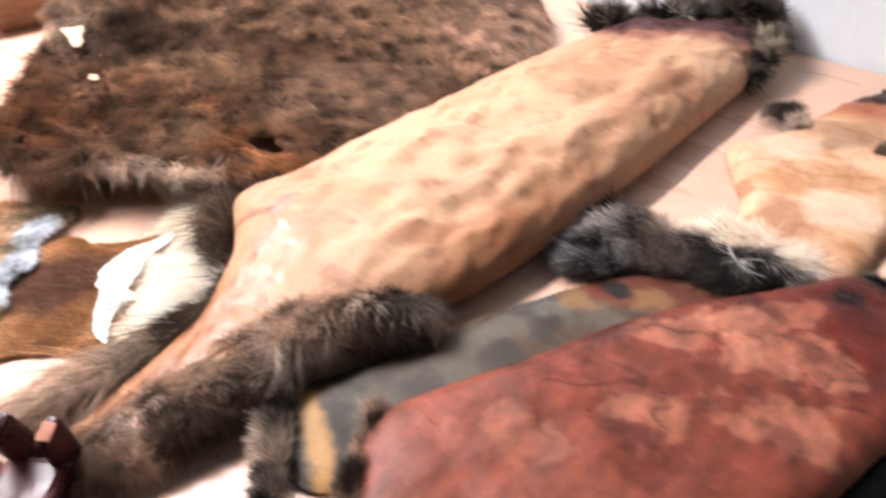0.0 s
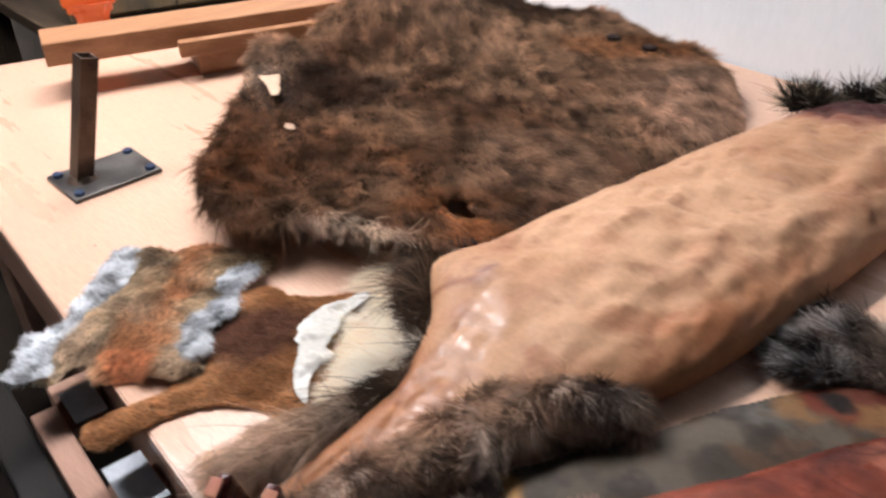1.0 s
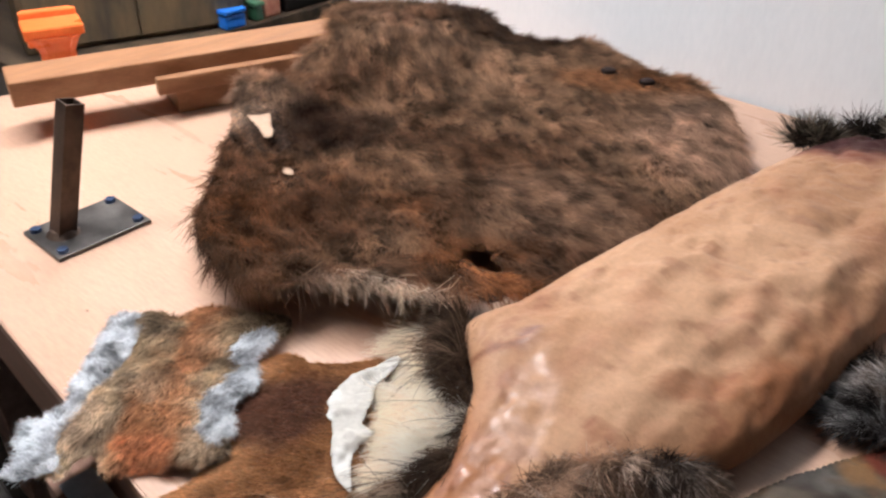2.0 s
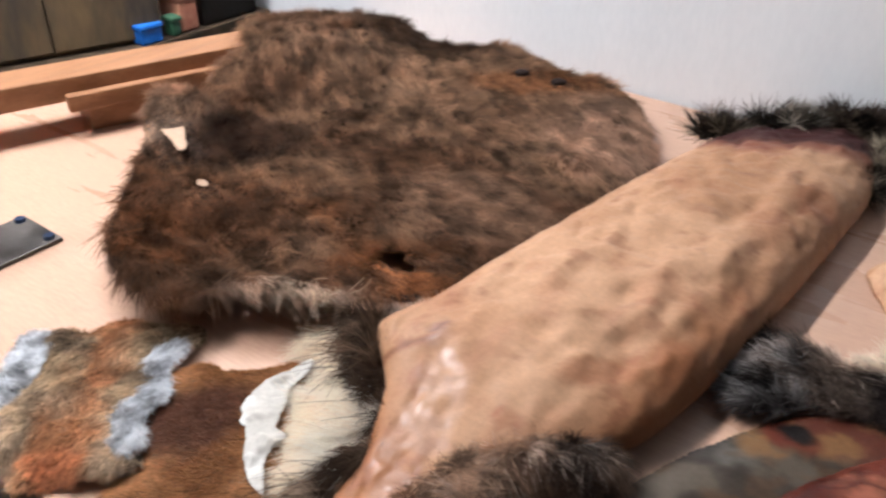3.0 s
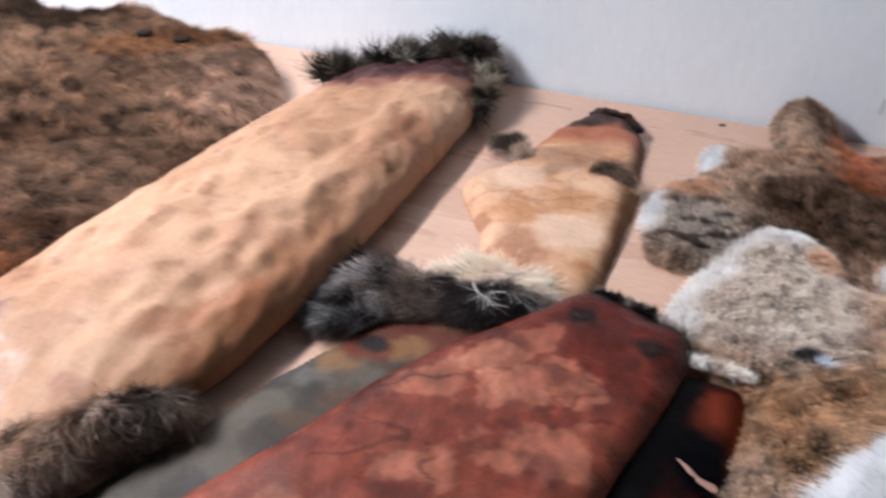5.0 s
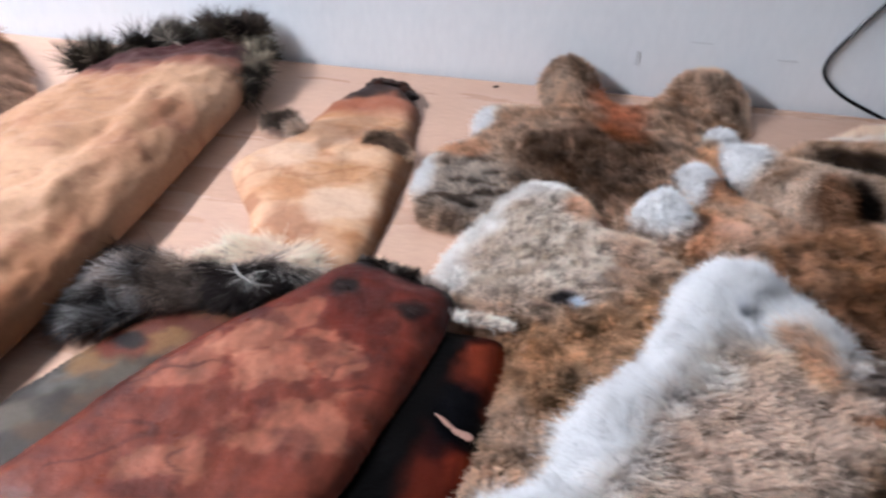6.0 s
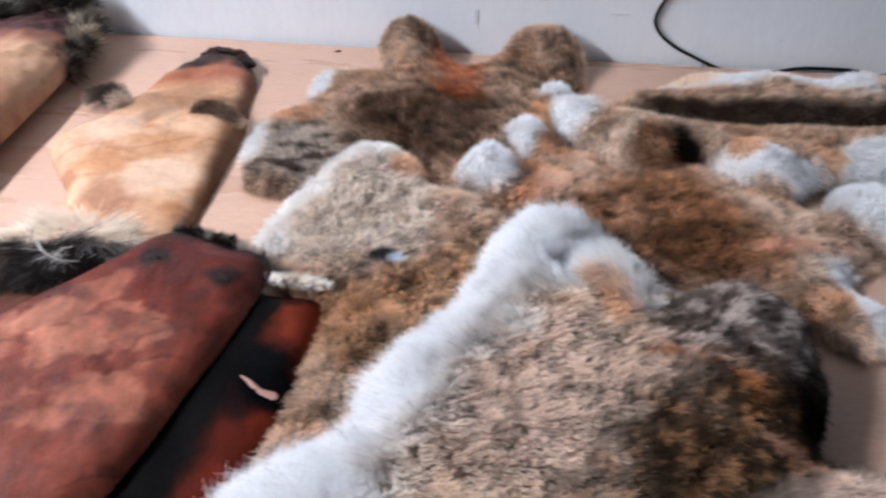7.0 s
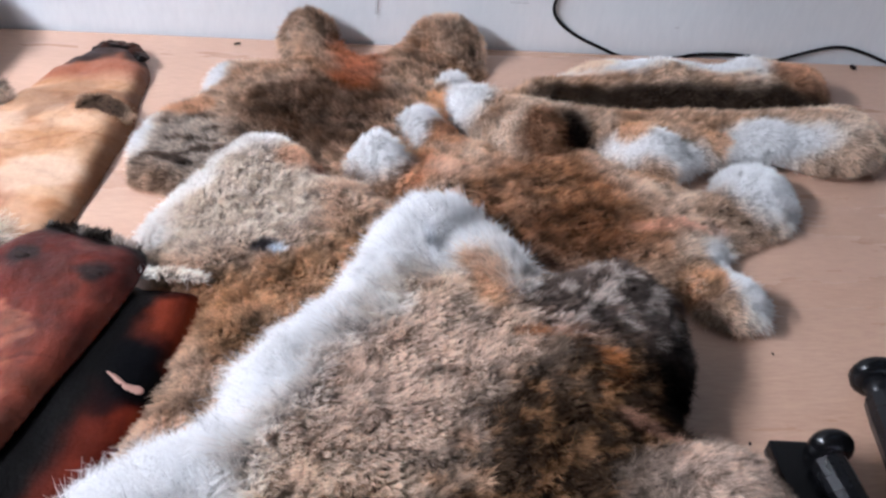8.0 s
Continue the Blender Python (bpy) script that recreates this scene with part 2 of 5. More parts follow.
    rad = data.attributes.get("radius") or data.attributes.new("radius", "FLOAT", "POINT")
    rad.data.foreach_set("value", np.tile(girth, count).astype(np.float32))
    col = data.attributes.new("coat", "FLOAT_COLOR", "POINT")
    col.data.foreach_set("color", np.concatenate([tones, np.ones((count, 4, 1))], 2).astype(np.float32).ravel())
    data.materials.append(material)
    ob = own(new(name, data), parent)
    return tagged(ob, label) if label else ob


# ---- materials ----
def material(name, colours, rough=0.6, metal=0.0, spec=0.4, scale=4.0, stretch=(1, 1, 1), bump=0.15, fine=120.0, coat_attr=False, spread=(0.35, 0.65), gloss=0.15, sheen=0.0, detail=6.0, wet=0.0):
    """A surface of two tones in large patches, with fine grain in tone, gloss and relief. With coat_attr the tones come from the coat."""
    mat = bpy.data.materials.new(name)
    mat.use_nodes = True
    nt = mat.node_tree
    bsdf = nt.nodes["Principled BSDF"]
    bsdf.inputs["Metallic"].default_value = metal
    bsdf.inputs["Specular IOR Level"].default_value = spec
    if sheen:
        bsdf.inputs["Sheen Weight"].default_value = sheen
    if wet:
        bsdf.inputs["Coat Weight"].default_value = wet
        bsdf.inputs["Coat Roughness"].default_value = 0.25

    def node(kind, **values):
        made = nt.nodes.new(kind)
        for key, value in values.items():
            made.inputs[key].default_value = value
        return made
    place = nt.nodes.new("ShaderNodeTexCoord")
    mapping = node("ShaderNodeMapping", Scale=stretch)
    nt.links.new(place.outputs["Object"], mapping.inputs["Vector"])
    big = node("ShaderNodeTexNoise", Scale=scale, Detail=detail, Roughness=0.6)
    small = node("ShaderNodeTexNoise", Scale=fine, Detail=4.0, Roughness=0.65)
    for tex in (big, small):
        nt.links.new(mapping.outputs[0], tex.inputs["Vector"])
    grain = node("ShaderNodeMix")
    grain.data_type = "RGBA"
    grain.blend_type = "OVERLAY"
    grain.inputs[0].default_value = 0.35
    if coat_attr:
        attr = nt.nodes.new("ShaderNodeAttribute")
        attr.attribute_name = "coat"
        nt.links.new(attr.outputs["Color"], grain.inputs[6])
    else:
        ramp = nt.nodes.new("ShaderNodeValToRGB")
        ramp.color_ramp.elements[0].position, ramp.color_ramp.elements[1].position = spread
        ramp.color_ramp.elements[0].color = (*colours[0], 1)
        ramp.color_ramp.elements[1].color = (*colours[1], 1)
        nt.links.new(big.outputs["Fac"], ramp.inputs[0])
        nt.links.new(ramp.outputs[0], grain.inputs[6])
    nt.links.new(small.outputs["Color"], grain.inputs[7])
    bw = nt.nodes.new("ShaderNodeRGBToBW")
    nt.links.new(small.outputs["Color"], bw.inputs[0])
    nt.links.new(bw.outputs[0], grain.inputs[7])
    nt.links.new(grain.outputs[2], bsdf.inputs["Base Color"])
    rr = node("ShaderNodeMapRange")
    rr.inputs["From Min"].default_value, rr.inputs["From Max"].default_value = 0.3, 0.7
    rr.inputs["To Min"].default_value, rr.inputs["To Max"].default_value = max(rough - gloss, 0.05), min(rough + gloss, 1)
    nt.links.new(big.outputs["Fac"], rr.inputs["Value"])
    if coat_attr:
        damp = node("ShaderNodeMapRange")
        damp.inputs["To Min"].default_value = 0.55
        nt.links.new(attr.outputs["Alpha"], damp.inputs["Value"])
        product = node("ShaderNodeMath")
        product.operation = "MULTIPLY"
        nt.links.new(rr.outputs[0], product.inputs[0])
        nt.links.new(damp.outputs[0], product.inputs[1])
        nt.links.new(product.outputs[0], bsdf.inputs["Roughness"])
        film = node("ShaderNodeMapRange")
        film.inputs["From Min"].default_value, film.inputs["From Max"].default_value = 1.0, 0.0
        nt.links.new(attr.outputs["Alpha"], film.inputs["Value"])
        nt.links.new(film.outputs[0], bsdf.inputs["Coat Weight"])
        bsdf.inputs["Coat Roughness"].default_value = 0.22
    else:
        nt.links.new(rr.outputs[0], bsdf.inputs["Roughness"])
    if bump:
        relief = node("ShaderNodeBump", Strength=bump, Distance=0.002)
        nt.links.new(small.outputs["Fac"], relief.inputs["Height"])
        nt.links.new(relief.outputs[0], bsdf.inputs["Normal"])
    return mat


def hair_material(name, rough=0.55):
    mat = bpy.data.materials.new(name)
    mat.use_nodes = True
    nt = mat.node_tree
    bsdf = nt.nodes["Principled BSDF"]
    attr = nt.nodes.new("ShaderNodeAttribute")
    attr.attribute_name = "coat"
    nt.links.new(attr.outputs["Color"], bsdf.inputs["Base Color"])
    bsdf.inputs["Roughness"].default_value = rough
    bsdf.inputs["Specular IOR Level"].default_value = 0.1
    # light passes through the hairs as well
    through_hair = nt.nodes.new("ShaderNodeBsdfTranslucent")
    nt.links.new(attr.outputs["Color"], through_hair.inputs["Color"])
    mixed = nt.nodes.new("ShaderNodeMixShader")
    mixed.inputs[0].default_value = 0.3
    nt.links.new(bsdf.outputs[0], mixed.inputs[1])
    nt.links.new(through_hair.outputs[0], mixed.inputs[2])
    nt.links.new(mixed.outputs[0], nt.nodes["Material Output"].inputs["Surface"])
    return mat


HAIR = hair_material("fur_hair")
RED_SKIN = material("dried_red_skin", None, rough=0.42, spec=0.16, scale=40, fine=180, bump=0.5, coat_attr=True, gloss=0.18)
HIDE = material("pelt_underfur", None, rough=0.9, spec=0.1, fine=420, bump=0.4, coat_attr=True)
SKIN = material("dried_skin", None, rough=0.58, spec=0.22, scale=30, fine=150, bump=0.4, coat_attr=True, gloss=0.15)
WET = material("glossy_raw_skin", None, rough=0.42, spec=0.04, scale=60, fine=240, bump=0.4, coat_attr=True, gloss=0.15)
PLASTER = material("white_wall_paint", ((0.75, 0.77, 0.785), (0.83, 0.845, 0.855)), rough=0.6, scale=1.6, stretch=(1.6, 1, 0.5), fine=70, bump=0.12)
# boards and ceiling kept dark so the unseen room bounces little light
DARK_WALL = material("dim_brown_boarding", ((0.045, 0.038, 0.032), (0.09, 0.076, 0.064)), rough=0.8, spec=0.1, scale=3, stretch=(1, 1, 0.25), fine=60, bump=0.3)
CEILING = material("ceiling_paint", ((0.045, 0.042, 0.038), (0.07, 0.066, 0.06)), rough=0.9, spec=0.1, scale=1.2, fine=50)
GLOOM = material("dark_stained_wood", ((0.016, 0.011, 0.007), (0.05, 0.034, 0.022)), rough=0.85, spec=0.1, scale=5, stretch=(1, 6, 1), fine=60, bump=0.2)
CABINET = material("stained_olive_brown_paint", ((0.045, 0.036, 0.027), (0.15, 0.10, 0.05)), rough=0.7, spec=0.2, scale=9, stretch=(1, 1, 0.3), fine=60, bump=0.2)
CONCRETE = material("worn_concrete_floor", ((0.006, 0.0045, 0.0035), (0.015, 0.011, 0.008)), rough=0.85, spec=0.06, scale=2.5, fine=90, bump=0.3)
PLY = material("birch_plywood", ((0.51, 0.31, 0.21), (0.585, 0.38, 0.272)), rough=0.34, spec=0.5, scale=1.5, stretch=(1.0, 6.0, 1.0), fine=55, bump=0.06, spread=(0.2, 0.8))
PINE = material("sawn_pine", ((0.21, 0.092, 0.038), (0.34, 0.17, 0.085)), rough=0.6, scale=5, stretch=(6, 0.7, 6), fine=60, bump=0.2)
OLD_WOOD = material("brown_old_timber", ((0.22, 0.115, 0.075), (0.36, 0.21, 0.15)), rough=0.7, scale=6, stretch=(0.8, 6, 6), fine=70, bump=0.25)
STEEL = material("mill_steel", ((0.06, 0.055, 0.052), (0.13, 0.12, 0.112)), rough=0.5, metal=0.85, scale=18, fine=150, bump=0.12)
RUST = material("browned_steel", ((0.055, 0.035, 0.025), (0.13, 0.085, 0.06)), rough=0.5, metal=0.6, scale=25, fine=180, bump=0.2)
BOLT = material("blued_bolt", ((0.03, 0.05, 0.11), (0.06, 0.10, 0.20)), rough=0.4, metal=0.5, scale=60, fine=200)
BLACK = material("black_plastic", ((0.003, 0.003, 0.0033), (0.006, 0.006, 0.007)), rough=0.22, spec=0.22, scale=20, fine=300, bump=0.05)
BLACK_CASE_AND_SHADE = material("black_case_and_shade", ((0.003, 0.0025, 0.002), (0.008, 0.006, 0.005)), rough=0.55, spec=0.06, scale=15, fine=200)
ORANGE = material("orange_enamel", ((0.72, 0.13, 0.025), (0.85, 0.20, 0.05)), rough=0.35, scale=12, fine=150, bump=0.05)
BLUE = material("blue_plastic", ((0.01, 0.10, 0.42), (0.02, 0.16, 0.55)), rough=0.4, scale=20, fine=100)
GREEN = material("green_enamel", ((0.02, 0.07, 0.035), (0.04, 0.11, 0.06)), rough=0.5, scale=20, fine=100)
PAPER = material("white_card", ((0.36, 0.39, 0.43), (0.46, 0.49, 0.52)), rough=0.8, scale=20, fine=100, bump=0.02)
OXBLOOD = material("oxblood_plastic", ((0.022, 0.005, 0.005), (0.055, 0.010, 0.009)), rough=0.3, spec=0.22, scale=30, fine=200, bump=0.05)
CARTON = material("worn_cardboard", ((0.30, 0.10, 0.06), (0.45, 0.22, 0.14)), rough=0.8, scale=20, fine=100)
ENAMEL = material("lamp_enamel", ((0.7, 0.7, 0.68), (0.8, 0.8, 0.78)), rough=0.4, scale=10, fine=80)

GLOW = bpy.data.materials.new("lit_tube")
GLOW.use_nodes = True
GLOW.node_tree.nodes["Principled BSDF"].inputs["Emission Color"].default_value = (1.0, 0.955, 0.925, 1)
GLOW.node_tree.nodes["Principled BSDF"].inputs["Emission Strength"].default_value = 430

SCUFF = material("grey_scuff", ((0.58, 0.59, 0.60), (0.72, 0.73, 0.74)), rough=0.7, scale=90, fine=200)
SCUFFS = ((0.56, 0.592, 0.081, 0.0835), (0.415, 0.45, 0.098, 0.0995), (0.33, 0.335, 0.05, 0.075), (0.86, 0.868, 0.05, 0.053))

# ---- the large structure ----
OUT = 0.15
wall_back = tagged(part("wall_back", boxed((LEFT - OUT, WALL, FLOOR), (RIGHT + OUT, WALL + OUT, CEIL)), PLASTER), "white painted wall behind the work bench", "wall", kind="structure")
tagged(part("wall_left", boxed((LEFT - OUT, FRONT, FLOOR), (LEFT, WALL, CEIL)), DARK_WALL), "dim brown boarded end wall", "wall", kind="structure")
# right wall, front wall and ceiling are unseen, added to close the room
tagged(part("wall_right", boxed((RIGHT, FRONT, FLOOR), (RIGHT + OUT, WALL, CEIL)), DARK_WALL), "dark boarded end wall, added out of view", "wall", kind="structure")
bm = bmesh.new()
WX0, WX1, WZ0, WZ1 = 0.0, 2.2, 0.15, 1.35
for lo, hi in (((LEFT - OUT, FRONT - OUT, FLOOR), (WX0, FRONT, CEIL)), ((WX1, FRONT - OUT, FLOOR), (RIGHT + OUT, FRONT, CEIL)), ((WX0, FRONT - OUT, FLOOR), (WX1, FRONT, WZ0)), ((WX0, FRONT - OUT, WZ1), (WX1, FRONT, CEIL))):
    box(bm, lo, hi)
tagged(part("wall_front", bm, DARK_WALL), "dark boarded wall with a window opening, added out of view", "wall", kind="structure")
tagged(part("ceiling", boxed((LEFT - OUT, FRONT - OUT, CEIL), (RIGHT + OUT, WALL + OUT, CEIL + 0.1)), CEILING), "dark painted ceiling, added out of view", "ceiling", kind="structure")
tagged(part("floor", boxed((LEFT - OUT, FRONT - OUT, FLOOR - 0.1), (RIGHT + OUT, WALL + OUT, FLOOR)), CONCRETE), "worn grey-brown concrete floor", "floor", kind="structure")

EDGE_X1 = 2.3


def edge_y(x):
    """The bench's front edge, which runs a little askew to the wall."""
    return 0.182 - 0.083 * (x + 1.157)


bench = thing("work_bench", "long workshop bench with a pale plywood top", "work bench", at=(0.3, 0.6, FLOOR))
bm = bmesh.new()
ring = [(-1.760, edge_y(-1.760)), (EDGE_X1, edge_y(EDGE_X1)), (EDGE_X1, WALL - 0.009), (-1.396, WALL - 0.009)]
low, high = [bm.verts.new((x, y, -0.018)) for x, y in ring], [bm.verts.new((x, y, 0)) for x, y in ring]
bm.faces.new(high), bm.faces.new(low[::-1])
for k in range(4):
    bm.faces.new((low[k], low[(k + 1) % 4], high[(k + 1) % 4], high[k]))
bmesh.ops.bevel(bm, geom=[e for e in bm.edges if e.verts[0].co.z > -0.001 and e.verts[1].co.z > -0.001], offset=0.002, segments=2, affect="EDGES")
part("bench_top", bm, PLY, bench, "pale birch plywood top")
slope = math.atan(-0.083)
along = pose(-1.157, 0.182, 0, 0, 0, math.degrees(slope))
part("front_apron", boxed((-0.5, 0.002, -0.11), (3.4, 0.032, -0.019), 0.003, along), OLD_WOOD, bench)
for x in (-1.6, 0.3, 2.2):
    for x, y in ((x, edge_y(x) + 0.075), (max(x, -1.3), WALL - 0.1)):
        part("leg", boxed((x - 0.035, y - 0.035, FLOOR), (x + 0.035, y + 0.035, -0.019), 0.004), OLD_WOOD, bench)
# the open frame along the front edge
part("front_rail", boxed((0.33, -0.074, -0.10), (3.4, -0.047, -0.05), 0.003, along), OLD_WOOD, bench)
for x in (0.295, 0.47, 0.72, 1.1, 1.6, 2.2, 2.8):
    part("cross_rail", boxed((x, -0.046, -0.098), (x + 0.032, 0.001, -0.052), 0.002, along), OLD_WOOD, bench)
# black strip added where the outer face of the rail lies in shade
part("shade_strip", boxed((-0.5, -0.115, -0.14), (3.4, -0.076, -0.062), 0.003, along), BLACK_CASE_AND_SHADE, bench, "black strip standing in for the shaded front of the rail")
for u0, u1, v0, v1, turn in ((0.318, 0.372, -0.04, -0.006, 4), (0.45, 0.52, -0.043, -0.004, -3)):
    card = thing("paper_card", "small blank white card lying in the bench frame", "card", at=tuple(along @ Vector(((u0 + u1) / 2, -0.02, -0.05))))
    part("card", boxed((u0, v0, -0.0505), (u1, v1, -0.0485), 0, along), PAPER, card)

# window, lamp
# unseen window, added to go with the cool fill from the front
win = thing("window_1", "plain white framed window, added out of view", "window", at=((WX0 + WX1) / 2, FRONT, WZ0))
tagged(win, kind="structure")
for lo, hi in (((WX0, FRONT - 0.1, WZ0), (WX0 + 0.05, FRONT - 0.04, WZ1)), ((WX1 - 0.05, FRONT - 0.1, WZ0), (WX1, FRONT - 0.04, WZ1)), ((WX0 + 0.05, FRONT - 0.1, WZ0), (WX1 - 0.05, FRONT - 0.04, WZ0 + 0.05)), ((WX0 + 0.05, FRONT - 0.1, WZ1 - 0.05), (WX1 - 0.05, FRONT - 0.04, WZ1))):
    part("window_frame", boxed(lo, hi, 0.004), ENAMEL, win)
# a long fluorescent lamp hung low across the end of the bench
hung = thing("hanging_tube_lamp", "white fluorescent lamp hung on two cords over the bench end", "hanging lamp", at=(LAMP[0], LAMP[1], CEIL))
part("housing", boxed((LAMP[0] - 0.03, LAMP[1] - 0.78, LAMP[2] + 0.05), (LAMP[0] + 0.03, LAMP[1] + 0.78, LAMP[2] + 0.10), 0.005), ENAMEL, hung)
bm = bmesh.new()
for side_x in (-1, 1):
    fold = [(0.028, 0.049), (0.060, 0.042), (0.105, 0.012)]
    for (x0, z0), (x1, z1) in zip(fold, fold[1:]):
        four = [bm.verts.new((LAMP[0] + side_x * x, LAMP[1] + y, LAMP[2] + z + up)) for up in (0.0, 0.0015) for x, z, y in ((x0, z0, -0.78), (x1, z1, -0.78), (x1, z1, 0.78), (x0, z0, 0.78))]
        for ids in ((0, 1, 2, 3), (7, 6, 5, 4), (0, 4, 5, 1), (1, 5, 6, 2), (2, 6, 7, 3), (3, 7, 4, 0)):
            bm.faces.new([four[k] for k in ids])
bmesh.ops.recalc_face_normals(bm, faces=bm.faces)
part("reflector", bm, ENAMEL, hung, "white folded reflector")
part("tube", rod(bmesh.new(), (LAMP[0], LAMP[1] - 0.75, LAMP[2]), (LAMP[0], LAMP[1] + 0.75, LAMP[2]), 0.013, sides=12), GLOW, hung, "lit fluorescent tube", smooth=True)
for end in (-1, 1):
    part("tube_holder", boxed((LAMP[0] - 0.014, LAMP[1] + end * 0.765 - 0.012, LAMP[2] - 0.016), (LAMP[0] + 0.014, LAMP[1] + end * 0.765 + 0.012, LAMP[2] + 0.05), 0.003), ENAMEL, hung)
    part("cord", rod(bmesh.new(), (LAMP[0], LAMP[1] + end * 0.6, LAMP[2] + 0.10), (LAMP[0], LAMP[1] + end * 0.6, CEIL), 0.003), BLACK, hung)

# unseen batten, added to go with the cool overhead fill
tube_lamp = thing("ceiling_fill_lamp", "white batten lamp added out of view for cool fill", "ceiling lamp", at=(TUBE[0], TUBE[1], CEIL))
part("batten", boxed((TUBE[0] - 0.64, TUBE[1] - 0.035, CEIL - 0.045), (TUBE[0] + 0.64, TUBE[1] + 0.035, CEIL - 0.001), 0.005), ENAMEL, tube_lamp)
part("tube", rod(bmesh.new(), (TUBE[0] - 0.6, TUBE[1], TUBE[2] - 0.01), (TUBE[0] + 0.6, TUBE[1], TUBE[2] - 0.01), 0.013), ENAMEL, tube_lamp, smooth=True)

# ---- on the wall and the left end of the bench ----
def cord(name, points, r, material, parent=None, label=""):
    data = bpy.data.curves.new(name, "CURVE")
    data.dimensions, data.bevel_depth, data.bevel_resolution, data.resolution_u = "3D", r, 3, 8
    line = data.splines.new("NURBS")
    line.points.add(len(points) - 1)
    for p, co in zip(line.points, points):
        p.co = (*co, 1)
    line.use_endpoint_u, line.order_u = True, 3
    data.materials.append(material)
    ob = own(new(name, data), parent)
    return tagged(ob, label) if label else ob


def steel_post(x, y):
    post = thing("steel_post", "square steel post welded to a bolted base plate", "steel post", at=(x, y, 0))
    part("base_plate", boxed((x - 0.047, y - 0.04, 0.0), (x + 0.047, y + 0.09, 0.006), 0.0015), STEEL, post)
    bar = bmesh.new()
    t = 0.012
    for lo, hi in (((-t, -t), (t, -t + 0.003)), ((-t, t - 0.003), (t, t)), ((-t, -t + 0.003), (-t + 0.003, t - 0.003)), ((t - 0.003, -t + 0.003), (t, t - 0.003))):
        box(bar, (lo[0], lo[1], 0.0), (hi[0], hi[1], 0.18))
    bmesh.ops.transform(bar, verts=bar.verts, matrix=pose(x - 0.006, y - 0.006, 0.007, -14, 5, 0))
    part("square_tube", bar, RUST, post, "browned square steel tube, open at the top")
    weld = bmesh.new()
    bmesh.ops.create_cone(weld, cap_ends=True, segments=16, radius1=0.021, radius2=0.014, depth=0.007, matrix=pose(x - 0.006, y - 0.006, 0.0095))
    part("weld_bead", weld, RUST, post)
    for bx, by in ((-0.035, -0.028), (0.035, -0.028), (-0.035, 0.078), (0.035, 0.078)):
        nut = bmesh.new()
        bmesh.ops.create_cone(nut, cap_ends=True, segments=6, radius1=0.0075, radius2=0.007, depth=0.005, matrix=pose(x + bx, y + by, 0.0085, 0, 0, 20))
        part("bolt_head", nut, BOLT, post)
    return post


steel_post(-1.170, 0.317)

BEAM = pose(-1.458, 0.446, 0, 0, 0, -19)
low_beam = thing("timber_offcut", "short sawn pine offcut under the long timber", "timber", at=(-1.46, 0.7, 0))
part("timber", boxed((-0.120, 0.20, 0.0), (-0.004, 0.66, 0.058), 0.004, BEAM), PINE, low_beam)
beam = thing("timber_beam", "long sawn pine timber with a nailed-on batten, lying on an offcut", "timber", at=(-1.44, 0.6, 0.06))
part("timber", boxed((-0.082, -0.045, 0.060), (0.0, 0.74, 0.10), 0.003, BEAM), PINE, beam)
part("batten", boxed((0.001, 0.168, 0.047), (0.020, 0.66, 0.075), 0.003, BEAM), PINE, beam, "rough narrow batten")

side = thing("side_table", "low dim wooden stand beyond the bench end", "table", at=(-2.1, 0.9, FLOOR))
part("tabletop", boxed((-2.5, 0.56, -0.05), (-1.73, 1.36, -0.02), 0.004), GLOOM, side)
for x in (-2.45, -1.78):
    for y in (0.62, 1.3):
        part("leg", boxed((x - 0.03, y - 0.03, FLOOR), (x + 0.03, y + 0.03, -0.05), 0.003), GLOOM, side)

CM0 = pose(-1.8325, 0.697, 0, 0, 0, 71.7)
cabinet = thing("cabinet", "dark olive-brown cabinet with ochre stains beyond the bench", "cabinet", at=tuple(CM0 @ Vector((0.2, 0.18, -0.02))))
part("body", boxed((-0.10, 0.03, -0.02), (0.36, 0.20, 0.52), 0.006, CM0), CABINET, cabinet)
part("door", boxed((-0.09, 0.022, -0.01), (0.125, 0.0295, 0.51), 0.003, CM0), CABINET, cabinet)
part("door", boxed((0.129, 0.022, -0.01), (0.35, 0.0295, 0.51), 0.003, CM0), CABINET, cabinet)

vise = thing("bench_vise", "bright orange enamelled bench vise on the bench end", "vise", at=(-1.637, 0.562, 0.0))
VM = pose(-1.637, 0.562, 0.0, 0, 0, -20) @ Matrix.Diagonal((0.85, 0.85, 0.82, 1))
part("base", boxed((-0.040, -0.044, 0), (0.036, 0.044, 0.022), 0.006, VM), ORANGE, vise)
neck = bmesh.new()
rings = []
for h, hx, hy in ((0.022, 0.034, 0.040), (0.06, 0.024, 0.033), (0.09, 0.024, 0.035), (0.112, 0.030, 0.044), (0.124, 0.036, 0.052)):
    rings.append([neck.verts.new(VM @ Vector((hx * cx, hy * cy, h))) for cx, cy in ((-1, -0.6), (-0.6, -1), (0.6, -1), (1, -0.6), (1, 0.6), (0.6, 1), (-0.6, 1), (-1, 0.6))])
for low_ring, high_ring in zip(rings, rings[1:]):
    for k in range(8):
        neck.faces.new((low_ring[k], low_ring[(k + 1) % 8], high_ring[(k + 1) % 8], high_ring[k]))
neck.faces.new(rings[0][::-1]), neck.faces.new(rings[-1])
part("body", neck, ORANGE, vise)
part("anvil", boxed((-0.045, -0.058, 0.1245), (0.034, 0.058, 0.146), 0.005, VM), ORANGE, vise, "flat anvil slab")
